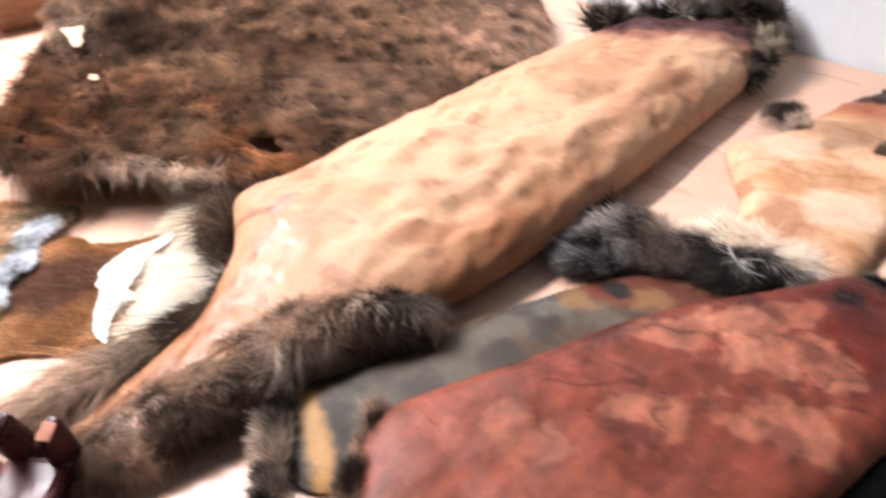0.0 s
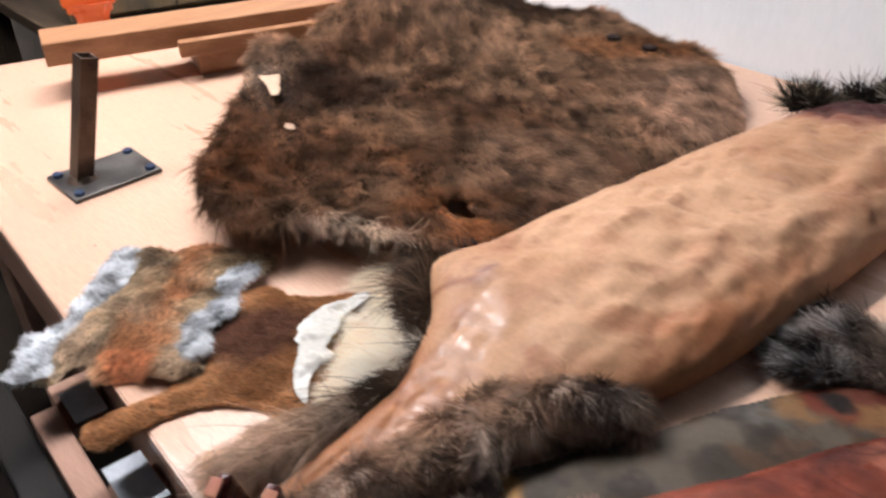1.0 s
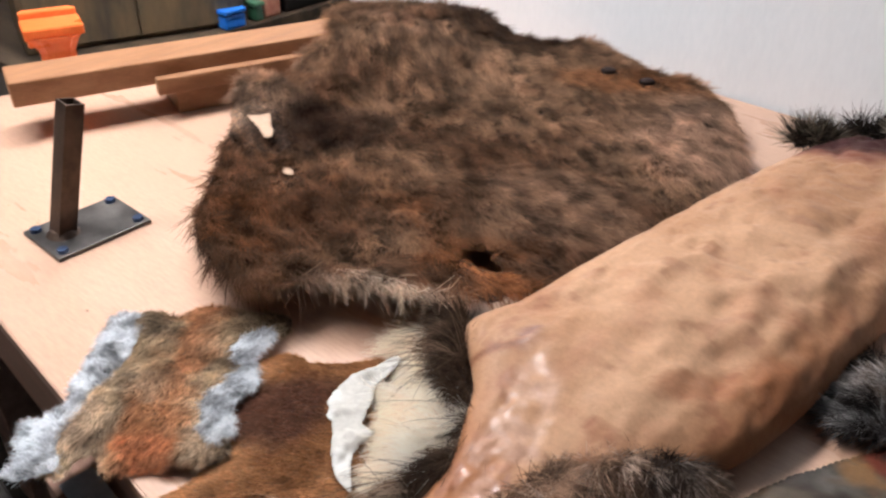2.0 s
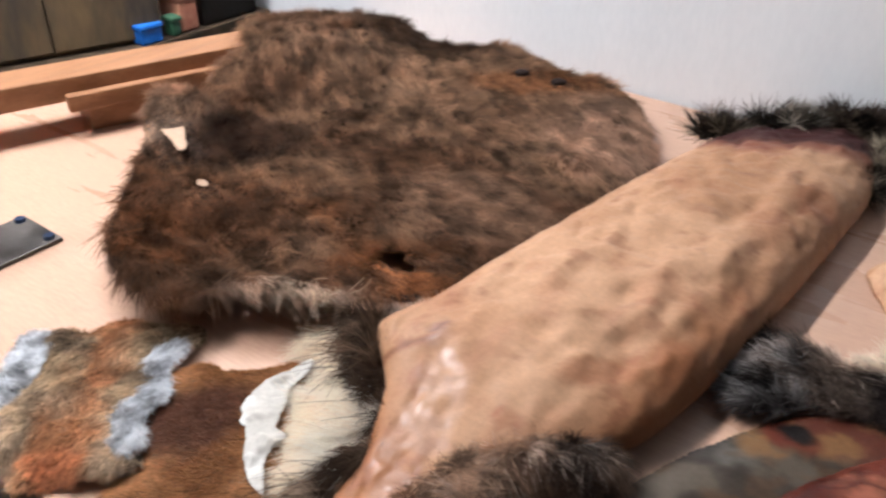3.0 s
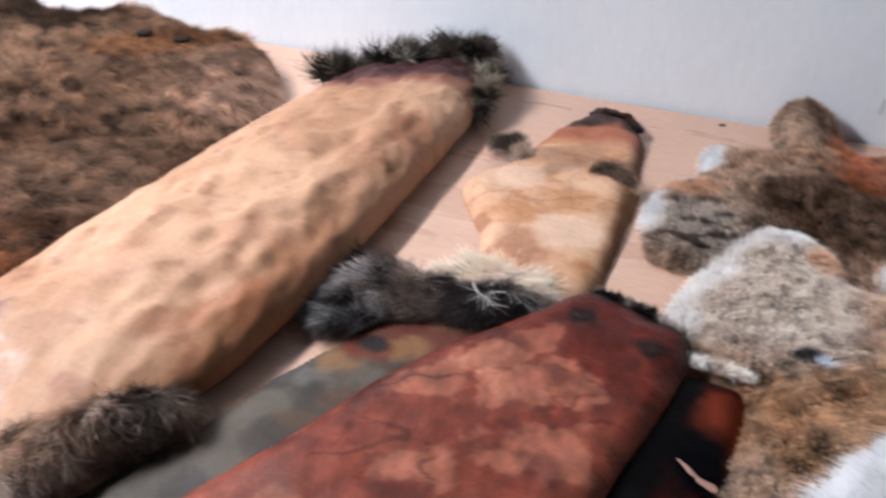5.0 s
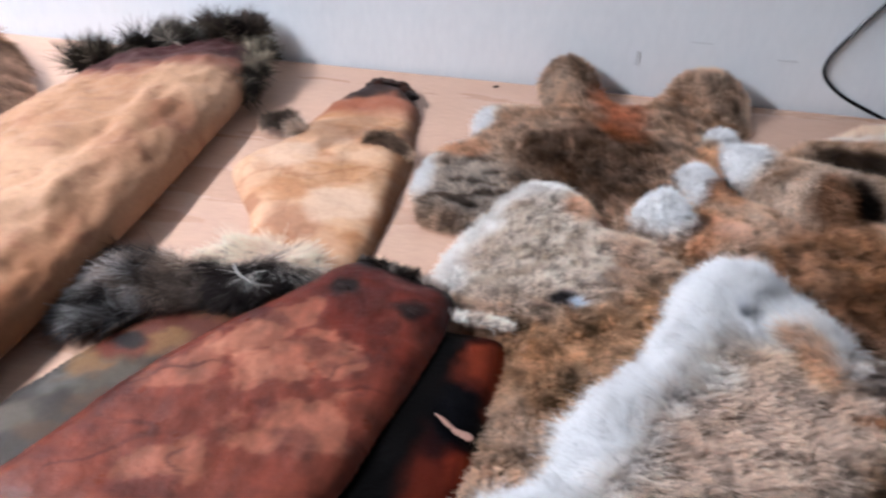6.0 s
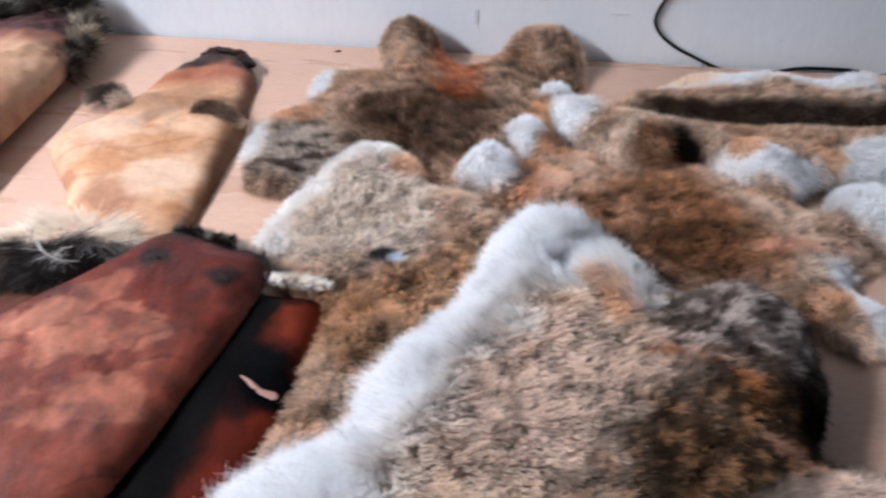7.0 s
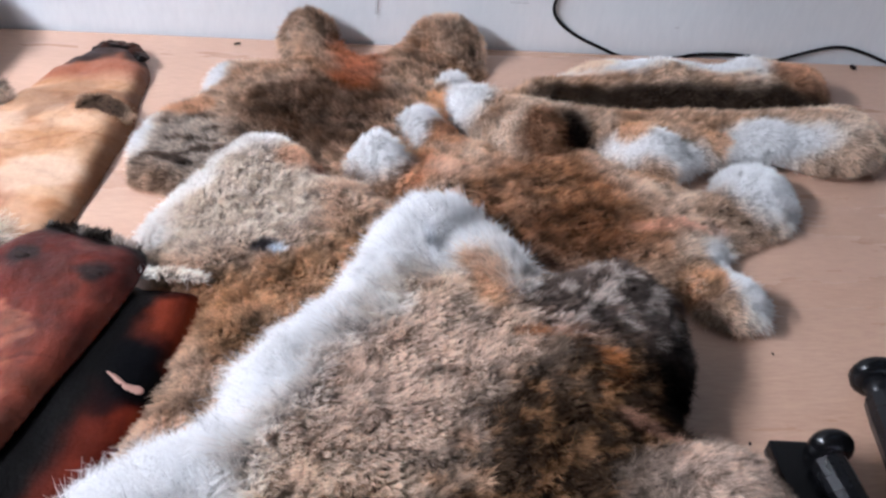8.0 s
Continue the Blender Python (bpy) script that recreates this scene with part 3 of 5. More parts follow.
part("fixed_jaw", boxed((-0.062, -0.056, 0.095), (-0.046, 0.056, 0.158), 0.004, VM), ORANGE, vise)
part("sliding_jaw", boxed((-0.092, -0.05, 0.07), (-0.074, 0.05, 0.152), 0.005, VM), ORANGE, vise)
part("screw", rod(bmesh.new(), VM @ Vector((-0.125, 0, 0.085)), VM @ Vector((-0.03, 0, 0.085)), 0.01), STEEL, vise)
part("handle", rod(bmesh.new(), VM @ Vector((-0.118, -0.045, 0.085)), VM @ Vector((-0.118, 0.045, 0.085)), 0.005), STEEL, vise)

for name, label, lo, hi, mt in (("storage_tub", "blue plastic tub among dim clutter", (-1.80, 0.985, -0.02), (-1.735, 1.040, 0.012), BLUE), ("tool_case", "black tool case in the dim corner", (-1.90, 1.165, -0.02), (-1.745, 1.33, 0.15), BLACK_CASE_AND_SHADE), ("carton", "reddish worn cardboard carton", (-1.82, 1.10, -0.02), (-1.745, 1.15, 0.05), CARTON), ("paint_tin", "small dark green tin in the dim corner", (-1.772, 1.070, -0.02), (-1.738, 1.094, 0.012), GREEN)):
    ob = thing(name, label, name.replace("_", " "), at=((lo[0] + hi[0]) / 2, (lo[1] + hi[1]) / 2, lo[2]))
    part("body", boxed(lo, hi, 0.006), mt, ob)
    part("lid", boxed((lo[0] - 0.003, lo[1] - 0.003, hi[2] + 0.001), (hi[0] + 0.003, hi[1] + 0.003, hi[2] + 0.012), 0.004), mt, ob)

W = WALL - 0.004
cable = thing("wall_cable", "thin black cable hanging down the white wall onto the bench", "cable", at=(0.75, W, 0.003))
cord("cable", [(0.86, W, 0.5), (0.73, W, 0.24), (0.655, W, 0.13), (0.634, W, 0.085), (0.642, W, 0.058), (0.680, W, 0.030), (0.735, W, 0.008), (0.775, W, -0.008), (0.83, W, -0.010), (0.875, W, -0.004), (0.91, W, 0.005), (0.965, W, 0.007), (1.02, W, 0.006), (1.055, W, -0.004), (1.085, W, 0.006), (1.13, W, 0.022), (1.18, W, 0.033), (1.235, W, 0.020), (1.28, W, 0.004), (1.34, W, -0.010), (1.7, W, -0.012)], 0.0030, BLACK, cable)


# ---- black clamps ----
def knob_clamp(m):
    ob = thing("bar_clamp", "black plastic clamp with a round knob lying on the bench", "clamp", "clamps on the bench", at=tuple(m.translation))
    part("shoe", boxed((-0.03, -0.06, 0.0), (0.03, 0.03, 0.018), 0.003, m), BLACK, ob)
    part("grip", rod(bmesh.new(), m @ Vector((0.012, 0.0, 0.022)), m @ Vector((0.022, -0.10, 0.02)), 0.017, 0.014), BLACK, ob)
    bm = bmesh.new()
    bmesh.ops.create_uvsphere(bm, u_segments=18, v_segments=10, radius=0.0205, matrix=m @ pose(0.020, 0.018, 0.024) @ Matrix.Diagonal((1, 0.72, 1, 1)))
    part("knob", bm, BLACK, ob, smooth=True)
    return ob


knob_clamp(pose(0.705, 0.462, 0, 0, 0, -4))


def lathe(profile, m, sides=20):
    """A turned solid along y from (distance, radius) pairs."""
    bm = bmesh.new()
    rings = [[bm.verts.new(m @ Vector((r * math.cos(k * math.tau / sides), d, r * math.sin(k * math.tau / sides)))) for k in range(sides)] for d, r in profile]
    for a, b in zip(rings, rings[1:]):
        for k in range(sides):
            bm.faces.new((a[k], b[k], b[(k + 1) % sides], a[(k + 1) % sides]))
    bm.faces.new(rings[0][::-1]), bm.faces.new(rings[-1])
    bmesh.ops.recalc_face_normals(bm, faces=bm.faces)
    return bm


handle_clamp = thing("bar_clamp", "black plastic clamp handle with a flared end cap", "clamp", "clamps on the bench", at=(0.80, 0.53, 0.0))
HM = pose(0.818, 0.577, 0.0225, 0, 0, -12)
part("end_cap", lathe([(0.0, 0.010), (-0.002, 0.019), (-0.007, 0.0235), (-0.014, 0.024), (-0.019, 0.021), (-0.022, 0.014)], HM), BLACK, handle_clamp, smooth=True)
part("neck", lathe([(-0.022, 0.0145), (-0.03, 0.013), (-0.042, 0.0145)], HM), BLACK, handle_clamp, smooth=True)
part("grip", lathe([(-0.042, 0.0145), (-0.044, 0.0185), (-0.07, 0.020), (-0.13, 0.0205), (-0.17, 0.0185), (-0.175, 0.012)], HM, 12), BLACK, handle_clamp)
part("end_stop", boxed((-0.012, -0.185, -0.0245), (0.012, -0.176, 0.012), 0.002, HM), BLACK, handle_clamp)
clamp = thing("spring_clamp", "dark red plastic spring clamp at the bench edge", "clamp", at=(-0.49, 0.15, 0.0))
CM = pose(-0.500, 0.158, 0.0, 0, 0, 30)
for s in (-1, 1):
    grip = part("handle", boxed((s * 0.013 - 0.006, -0.013, 0.0), (s * 0.013 + 0.006, 0.013, 0.085), 0.0045, CM @ pose(0, 0, 0.004, 16, s * 5, 0)), OXBLOOD, clamp)
    part("worn_tip", boxed((s * 0.013 - 0.0055, -0.010, 0.0), (s * 0.013 + 0.0055, 0.006, 0.0035), 0.0015, CM @ pose(s * 0.009, -0.024, 0.0865, 16, s * 5, 0)), CARTON, grip, "pale worn tip")
part("jaw", boxed((-0.028, -0.07, 0.0), (0.028, -0.016, 0.044), 0.008, CM), OXBLOOD, clamp)
cord("spring", [tuple(CM @ Vector((-0.036 + 0.0035 * k / 6, 0.010 * math.cos(k * math.tau / 6) - 0.01, 0.014 + 0.010 * math.sin(k * math.tau / 6)))) for k in range(31)], 0.0014, STEEL, clamp, "bare steel coil spring")


# ---- pelts ----
def flow_to(dx, dy):
    return lambda x, y: (np.full(x.shape, dx), np.full(x.shape, dy))


def brown_coat(x, y, z=None):
    c = blend((0.080, 0.050, 0.035), (0.130, 0.093, 0.070), step(-0.25, 0.35, fbm(x, y, 0.16, 21)))
    c = blend(c, (0.165, 0.125, 0.098), 0.55 * step(0.75, 1.05, y + 0.25 * fbm(x, y, 0.12, 22)))
    c = blend(c, (0.150, 0.070, 0.030), 0.7 * step(0.0, 0.4, fbm(x * 0.6 + y * 0.4, y * 2.2 - x * 0.8, 0.10, 25)) * step(0.95, 0.6, y - 0.2 * x))
    c = blend(c, (0.022, 0.014, 0.011), 0.8 * spot(x, y, -1.16, 1.19, 0.17, 3, sx=1.3, sy=0.5, turn=0.4))
    c = blend(c, (0.026, 0.017, 0.014), 0.75 * spot(x, y, -1.11, 0.70, 0.13, 4, sy=0.7, turn=1.0))
    c = blend(c, (0.17, 0.13, 0.10), 0.6 * spot(x, y, -1.36, 1.02, 0.16, 6))
    c = blend(c, (0.15, 0.112, 0.09), 0.7 * spot(x, y, -1.29, 1.05, 0.12, 7))
    c = blend(c, (0.14, 0.105, 0.085), 0.65 * spot(x, y, -0.72, 0.77, 0.12, 5))
    c = blend(c, (0.235, 0.182, 0.155), 0.8 * spot(x, y, -0.64, 1.11, 0.16, 8))
    c = blend(c, (0.30, 0.25, 0.22), 0.7 * np.maximum(spot(x, y, -1.34, 0.80, 0.07, 18, sx=0.6, sy=1.5), spot(x, y, -1.22, 0.60, 0.06, 19, sx=0.6, sy=1.4, turn=0.7)))
    c = blend(c, (0.15, 0.075, 0.035), 0.6 * spot(x, y, -0.86, 1.18, 0.10, 9, sx=1.7, sy=0.55, turn=0.5))
    c = blend(c, (0.42, 0.39, 0.37), 0.75 * spot(x, y, -0.755, 0.452, 0.09, 10, sx=1.4, sy=0.36, turn=0.65))
    c = blend(c, (0.075, 0.038, 0.022), 0.6 * spot(x, y, -0.98, 0.52, 0.17, 14, sy=0.7))
    c = blend(c, (0.20, 0.16, 0.135), 0.7 * spot(x, y, -1.26, 0.67, 0.12, 12))
    bend = 0.05 * fbm(x, y, 0.3, 41)
    streak = fbm((0.81 * x - 0.59 * y) * 0.22, 0.59 * x + 0.81 * y + bend, 0.011, 16, 4)
    return c * (1.06 + 0.75 * streak)[:, None].clip(0.45, 1.9) * np.array((1.24, 1.07, 0.90))


def hide_height(v, x, y):
    return v[np.argmin(np.hypot(v[:, 0] - x, v[:, 1] - y)), 2]


def brown_hide():
    hide = thing("brown_hide", "large dark brown furry hide with small holes", "fur hide", at=(-1.0, 0.85, 0.01))
    outline = [(-0.97, 0.385), (-1.065, 0.455), (-1.19, 0.59), (-1.32, 0.715), (-1.26, 0.765), (-1.34, 0.865), (-1.40, 1.00), (-1.365, 1.14), (-1.26, 1.235), (-1.12, 1.235), (-1.04, 1.335), (-0.94, 1.33), (-0.835, 1.285), (-0.76, 1.295), (-0.645, 1.19), (-0.58, 1.09), (-0.55, 0.96), (-0.565, 0.78), (-0.60, 0.64), (-0.65, 0.55), (-0.72, 0.48), (-0.80, 0.44), (-0.88, 0.37)]

    def lift(x, y, d):
        return (0.042 * np.exp(-d / 0.035) * step(0.75, 0.5, y) + 0.055 * step(-1.1, -1.32, x) * step(1.2, 0.8, y)
                + 0.058 * step(-1.02, -1.22, x) * step(0.8, 1.08, y) + 0.02 * step(1.0, 1.25, y) * step(-1.15, -1.0, x))
    v, q, n = sheet(outline, 0.004, 0.034, 0.03, 0.007, ripple=(0.012, 0.22, 3), cell=0.007, lift=lift, ragged=(0.012, 0.05),
                    bumps=((-1.22, 0.72, 0.09, 0.010), (-0.7, 1.1, 0.1, 0.012), (-0.705, 0.60, 0.05, 0.008)), holes=((-0.712, 0.592, 0.036, 0.019),))
    # base under the hair is darkened to give the shade between locks
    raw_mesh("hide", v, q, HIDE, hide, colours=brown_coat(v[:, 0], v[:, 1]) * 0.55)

    def flow(x, y):
        return 0.75 + 0.3 * fbm(x, y, 0.3, 41), -0.55 + 0.5 * fbm(x, y, 0.25, 42)
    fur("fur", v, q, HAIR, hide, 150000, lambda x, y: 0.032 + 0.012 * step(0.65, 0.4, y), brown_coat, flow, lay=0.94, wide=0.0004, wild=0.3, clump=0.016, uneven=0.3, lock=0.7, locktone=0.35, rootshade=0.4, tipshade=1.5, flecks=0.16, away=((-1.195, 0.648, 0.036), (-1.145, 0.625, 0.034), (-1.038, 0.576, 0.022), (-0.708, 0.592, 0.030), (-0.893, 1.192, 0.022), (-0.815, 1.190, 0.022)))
    for name, outline in (("bare_patch", [(-1.228, 0.652), (-1.230, 0.672), (-1.185, 0.664), (-1.148, 0.640), (-1.118, 0.618), (-1.120, 0.604), (-1.144, 0.614), (-1.165, 0.622), (-1.188, 0.628)]), ("bare_patch", [(-1.051, 0.577), (-1.040, 0.585), (-1.024, 0.576), (-1.034, 0.566)])):
        top = hide_height(v[:n], np.mean([p[0] for p in outline]), np.mean([p[1] for p in outline]))
        pv, pq, pn = sheet(outline, top + 0.0025, 0.0015, 0.006, 0.0015, cell=0.004, ragged=(0.004, 0.012))
        raw_mesh(name, pv, pq, SKIN, hide, "bare cream skin showing through", colours=np.tile((0.42, 0.30, 0.22), (len(pv), 1)))
    for x, y in ((-0.893, 1.192), (-0.815, 1.190)):
        bm = bmesh.new()
        bmesh.ops.create_uvsphere(bm, u_segments=14, v_segments=8, radius=0.011, matrix=pose(x, y, hide_height(v[:n], x, y) + 0.004, 0, 0, 30) @ Matrix.Diagonal((1.3, 0.9, 0.6, 1)))
        part("eye_slit", bm, SCAB_AND_SHADE, hide, smooth=True)
    # dark disc below the hole stands in for the shade inside it
    bm = bmesh.new()
    bmesh.ops.create_circle(bm, cap_ends=True, segments=24, radius=1.0, matrix=pose(-0.712, 0.592, 0.003, 0, 0, 0) @ Matrix.Diagonal((0.042, 0.026, 1, 1)))
    bmesh.ops.solidify(bm, geom=bm.faces[:], thickness=0.0015)
    part("hole_shade_disc", bm, SCAB_AND_SHADE, hide, "dark disc standing in for the shade inside the hole")


# dried skin and crumbs, also the disc that imitates shade in the hole
SCAB_AND_SHADE = material("dried_rim_and_shade", ((0.010, 0.006, 0.005), (0.03, 0.016, 0.013)), rough=0.7, spec=0.12, scale=60, fine=300, bump=0.4)
brown_hide()


# the large cased pelt, skin side out
def membrane(x, y):
    """1 on the damp film that runs down from the open end's corner."""
    middle = np.interp(y, [0.15, 0.31, 0.36, 0.40, 0.453, 0.50], [-0.503, -0.500, -0.508, -0.515, -0.526, -0.573])
    half = np.interp(y, [0.15, 0.31, 0.40, 0.45, 0.50], [0.014, 0.018, 0.030, 0.030, 0.012])
    return step(1.15, 0.7, np.abs(x - middle) / half + 0.35 * fbm(x, y, 0.03, 58)) * step(0.52, 0.49, y)


def tan_tone(x, y, z=None):
    c = blend((0.39, 0.226, 0.133), (0.445, 0.275, 0.170), step(-0.3, 0.3, fbm(x, y * 0.7, 0.11, 51)))
    c = blend(c, (0.32, 0.150, 0.085), 0.35 * step(0.16, 0.5, fbm(x * 1.6, y * 0.8, 0.05, 55)))
    c = blend(c, (0.26, 0.11, 0.055), 0.6 * np.maximum.reduce([spot(x, y, -0.40, 0.545, 0.035, 68, sx=1.7, sy=0.6, turn=0.9), spot(x, y, -0.355, 0.60, 0.03, 69, sy=1.4), spot(x, y, -0.33, 1.02, 0.05, 64)]))
    # right flank browner: its shade away from the lamp, set in the colour
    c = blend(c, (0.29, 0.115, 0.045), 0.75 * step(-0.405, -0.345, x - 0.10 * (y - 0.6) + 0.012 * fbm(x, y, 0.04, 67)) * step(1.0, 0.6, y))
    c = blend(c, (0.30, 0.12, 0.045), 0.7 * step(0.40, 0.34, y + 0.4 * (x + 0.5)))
    c = blend(c, (0.22, 0.085, 0.05), 0.35 * step(0.28, 0.46, fbm(x * 1.3, y * 0.8, 0.022, 63, 3)))
    c = blend(c, (0.43, 0.295, 0.235) + 0 * c, 0.4 * membrane(x, y) * step(-0.2, 0.3, fbm(x, y, 0.02, 59)))
    c = blend(c, (0.17, 0.085, 0.075), 0.7 * spot(x, y, -0.568, 0.498, 0.014, 56, sx=0.6, sy=1.3, turn=-0.5))
    c = blend(c, (0.24, 0.085, 0.04), 0.4 * spot(x, y, -0.452, 0.440, 0.014, 66, sx=1.2))
    c = blend(c, (0.16, 0.05, 0.02), 0.7 * step(0.012, 0.0, np.abs(x + 0.585 + 0.9 * (0.46 - y))) * step(0.51, 0.47, y) * step(0.39, 0.42, y))
    c = c * 0.97
    edge = y - 0.42 * (x + 0.42) + 0.03 * fbm(x, y, 0.05, 61)
    c = blend(c, (0.19, 0.07, 0.05), 0.8 * step(1.10, 1.15, edge))
    return blend(c, (0.065, 0.022, 0.022), 0.95 * step(1.145, 1.185, edge))


def tan_pelt():
    pelt = thing("cased_pelt", "large tan dried pelt with its skin side out and fur edges", "animal pelt", "cased pelts", at=(-0.45, 0.8, 0.0))
    keys = [0.185, 0.27, 0.36, 0.43, 0.50, 0.60, 0.85, 1.10, 1.22, 1.285]
    left_y = [0.185, 0.27, 0.345, 0.385, 0.425, 0.450, 0.480, 0.505, 0.54, 0.60, 0.85, 1.10, 1.22, 1.285]
    left_x = [-0.533, -0.535, -0.541, -0.561, -0.579, -0.608, -0.642, -0.634, -0.616, -0.608, -0.571, -0.539, -0.520, -0.503]
    right_x = [-0.492, -0.480, -0.450, -0.405, -0.346, -0.325, -0.298, -0.277, -0.288, -0.301]
    ht = [0.008, 0.018, 0.030, 0.050, 0.068, 0.076, 0.077, 0.074, 0.068, 0.056]
    m, sides = 300, 110
    t = np.linspace(keys[0], keys[-1], m)
    L, R, T = np.interp(t, left_y, left_x), np.interp(t, keys, right_x), np.interp(t, keys, ht)
    for arr, half in ((L, 3), (R, 12), (T, 12)):
        arr[:] = np.convolve(np.pad(arr, half, mode="edge"), np.ones(2 * half + 1) / (2 * half + 1), "valid")
    X, H = (L + R) / 2, (R - L) / 2
    a = np.linspace(0, 2 * np.pi, sides, endpoint=False)
    ca, sa = np.sign(np.cos(a)) * np.abs(np.cos(a)) ** np.where(np.cos(a) > 0, 0.9, 0.75), np.sign(np.sin(a)) * np.abs(np.sin(a)) ** 0.8
    shear = 0.065 * step(0.75, 1.25, t)
    x = X[:, None] + H[:, None] * ca[None, :]
    y = t[:, None] + shear[:, None] * ca[None, :]
    brim = 0.62 - 0.34 * step(-0.1, 0.9, np.cos(a))
    z = T[:, None] * np.where(sa > 0, brim + (1.03 - brim) * sa, brim + brim * sa)[None, :]
    x = x - H[:, None] * ca[None, :] * 0.12 * np.clip(-sa, 0, 1)[None, :]
    top = np.clip(sa, 0, 1)[None, :] * np.minimum(H / 0.09, 1)[:, None]
    z = z + top * step(0.36, 0.56, y) * (0.0055 * fbm(x * 2.2, y * 0.75, 0.075, 71) + 0.0065 * fbm(x * 1.8, y * 0.8, 0.028, 75, 4) - 0.003 * step(0.2, 0.5, fbm(x * 1.8, y * 0.7, 0.035, 77, 2)))
    for px, py, r, h in ((-0.40, 0.585, 0.030, -0.012), (-0.47, 0.55, 0.02, -0.006), (-0.37, 0.78, 0.03, 0.006), (-0.44, 0.80, 0.03, -0.006), (-0.36, 0.98, 0.03, 0.008), (-0.50, 0.82, 0.025, -0.006), (-0.40, 0.90, 0.02, -0.005), (-0.43, 0.66, 0.022, -0.008)):
        z = z + top * h * np.exp(-(((x - px) * 1.6) ** 2 + ((y - py) * 0.7) ** 2) / r ** 2)
    film = membrane(x.ravel(), y.ravel()).reshape(x.shape)
    z = z + np.clip(sa, 0, 1)[None, :] * film * (0.0040 * fbm(x, y, 0.011, 78, 3) - 0.002)
    z = np.maximum(z, 0.002)
    v = np.stack([x, y, z], 2).reshape(-1, 3)
    j = np.arange(sides)
    q = np.concatenate([np.stack([s * sides + j, (s + 1) * sides + j, (s + 1) * sides + (j + 1) % sides, s * sides + (j + 1) % sides], 1) for s in range(m - 1)])[:, ::-1].tolist()
    q += [list(range(sides))[::-1], list(range((m - 1) * sides, m * sides))]
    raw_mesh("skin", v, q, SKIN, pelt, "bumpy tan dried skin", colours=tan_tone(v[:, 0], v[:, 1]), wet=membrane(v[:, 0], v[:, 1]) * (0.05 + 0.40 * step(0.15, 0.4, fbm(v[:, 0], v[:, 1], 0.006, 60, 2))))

    # fur round the far end
    def dark(x, y, z=None):
        c = blend((0.020, 0.015, 0.012), (0.10, 0.078, 0.060), step(-0.2, 0.3, fbm(x, y, 0.03, 81)))
        return blend(c, (0.26, 0.21, 0.16), 0.8 * step(0.15, 0.45, fbm(x, y, 0.022, 84)))
    path = [(-0.525, 1.195, 0.040), (-0.49, 1.245, 0.05), (-0.44, 1.285, 0.052), (-0.38, 1.33, 0.052), (-0.325, 1.345, 0.048), (-0.302, 1.29, 0.03), (-0.296, 1.22, 0.02), (-0.300, 1.16, 0.014)]
    v2, f2 = tube(path, [0.004, 0.005, 0.006, 0.008, 0.010, 0.007, 0.005, 0.003], sides=10)
    raw_mesh("end_fur_roll", v2, f2, HIDE, pelt, "dark fur turned out at the end", colours=dark(v2[:, 0], v2[:, 1]))

    def ragged_length(x, y):
        return 0.006 + 0.022 * step(-0.2, 0.35, fbm(x, y, 0.028, 87, 2))
    fur("end_fur", v2, f2, HAIR, pelt, 4200, ragged_length, dark, lambda x, y: (0.1 + 0.8 * step(-0.38, -0.3, x), 1.0 - 0.75 * step(-0.36, -0.3, x)), lay=0.52, wide=0.0007, wild=1.9, clump=0.007, uneven=0.9, lock=0.6, locktone=0.8)

    # fur roll along one side of the open end
    def roll_tone(x, y, z=None):
        c = blend((0.095, 0.058, 0.039), (0.30, 0.205, 0.145), step(-0.2, 0.3, fbm(x, y, 0.04, 91)))
        c = blend(c, (0.02, 0.014, 0.012), 0.7 * spot(x, y, -0.36, 0.45, 0.06, 93))
        return blend(c, (0.42, 0.35, 0.30), 0.6 * step(0.2, 0.5, fbm(x * 1.4, y * 0.7, 0.018, 95)))
    path = [(-0.358, 0.468, 0.02), (-0.385, 0.446, 0.024), (-0.422, 0.405, 0.024), (-0.440, 0.34, 0.022), (-0.452, 0.27, 0.02), (-0.472, 0.20, 0.016), (-0.485, 0.14, 0.012)]
    v3, f3 = tube(path, [0.008, 0.020, 0.023, 0.030, 0.028, 0.028, 0.012], [0.012, 0.018, 0.018, 0.022, 0.018, 0.016, 0.008], sides=16)
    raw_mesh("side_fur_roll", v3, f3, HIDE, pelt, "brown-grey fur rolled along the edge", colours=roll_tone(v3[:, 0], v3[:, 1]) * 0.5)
    fur("side_fur", v3, f3, HAIR, pelt, 22000, 0.024, roll_tone, lambda x, y: (0.75 + 0 * x, -0.65 + 0 * x), lay=0.86, wide=0.0004, wild=1.0, droop=0.25, clump=0.015, uneven=0.5, lock=0.9, locktone=0.6, rootshade=0.45)

    # the pale belly flap fanning out on the other side, and its dark rim
    def cream(x, y, z=None):
        c = blend((0.82, 0.71, 0.60), (0.90, 0.83, 0.75), step(-0.25, 0.3, fbm(x, y, 0.03, 97)))
        return blend(c, (0.45, 0.32, 0.22), 0.4 * step(0.15, 0.5, fbm(x * 1.4 - y, y * 0.5 + x, 0.02, 98)))

    def rim_tone(x, y, z=None):
        c = blend((0.060, 0.040, 0.028), (0.19, 0.130, 0.090), step(-0.2, 0.3, fbm(x, y, 0.03, 101)))
        c = blend(c, (0.46, 0.35, 0.27), 0.75 * step(0.29, 0.2, y))
        return blend(c, (0.40, 0.32, 0.25), 0.55 * step(0.1, 0.4, fbm(x, y, 0.022, 99)))

    def fan_flow(x, y):
        return -0.66 + 0.25 * fbm(x, y, 0.06, 102), -0.75 + 0 * x
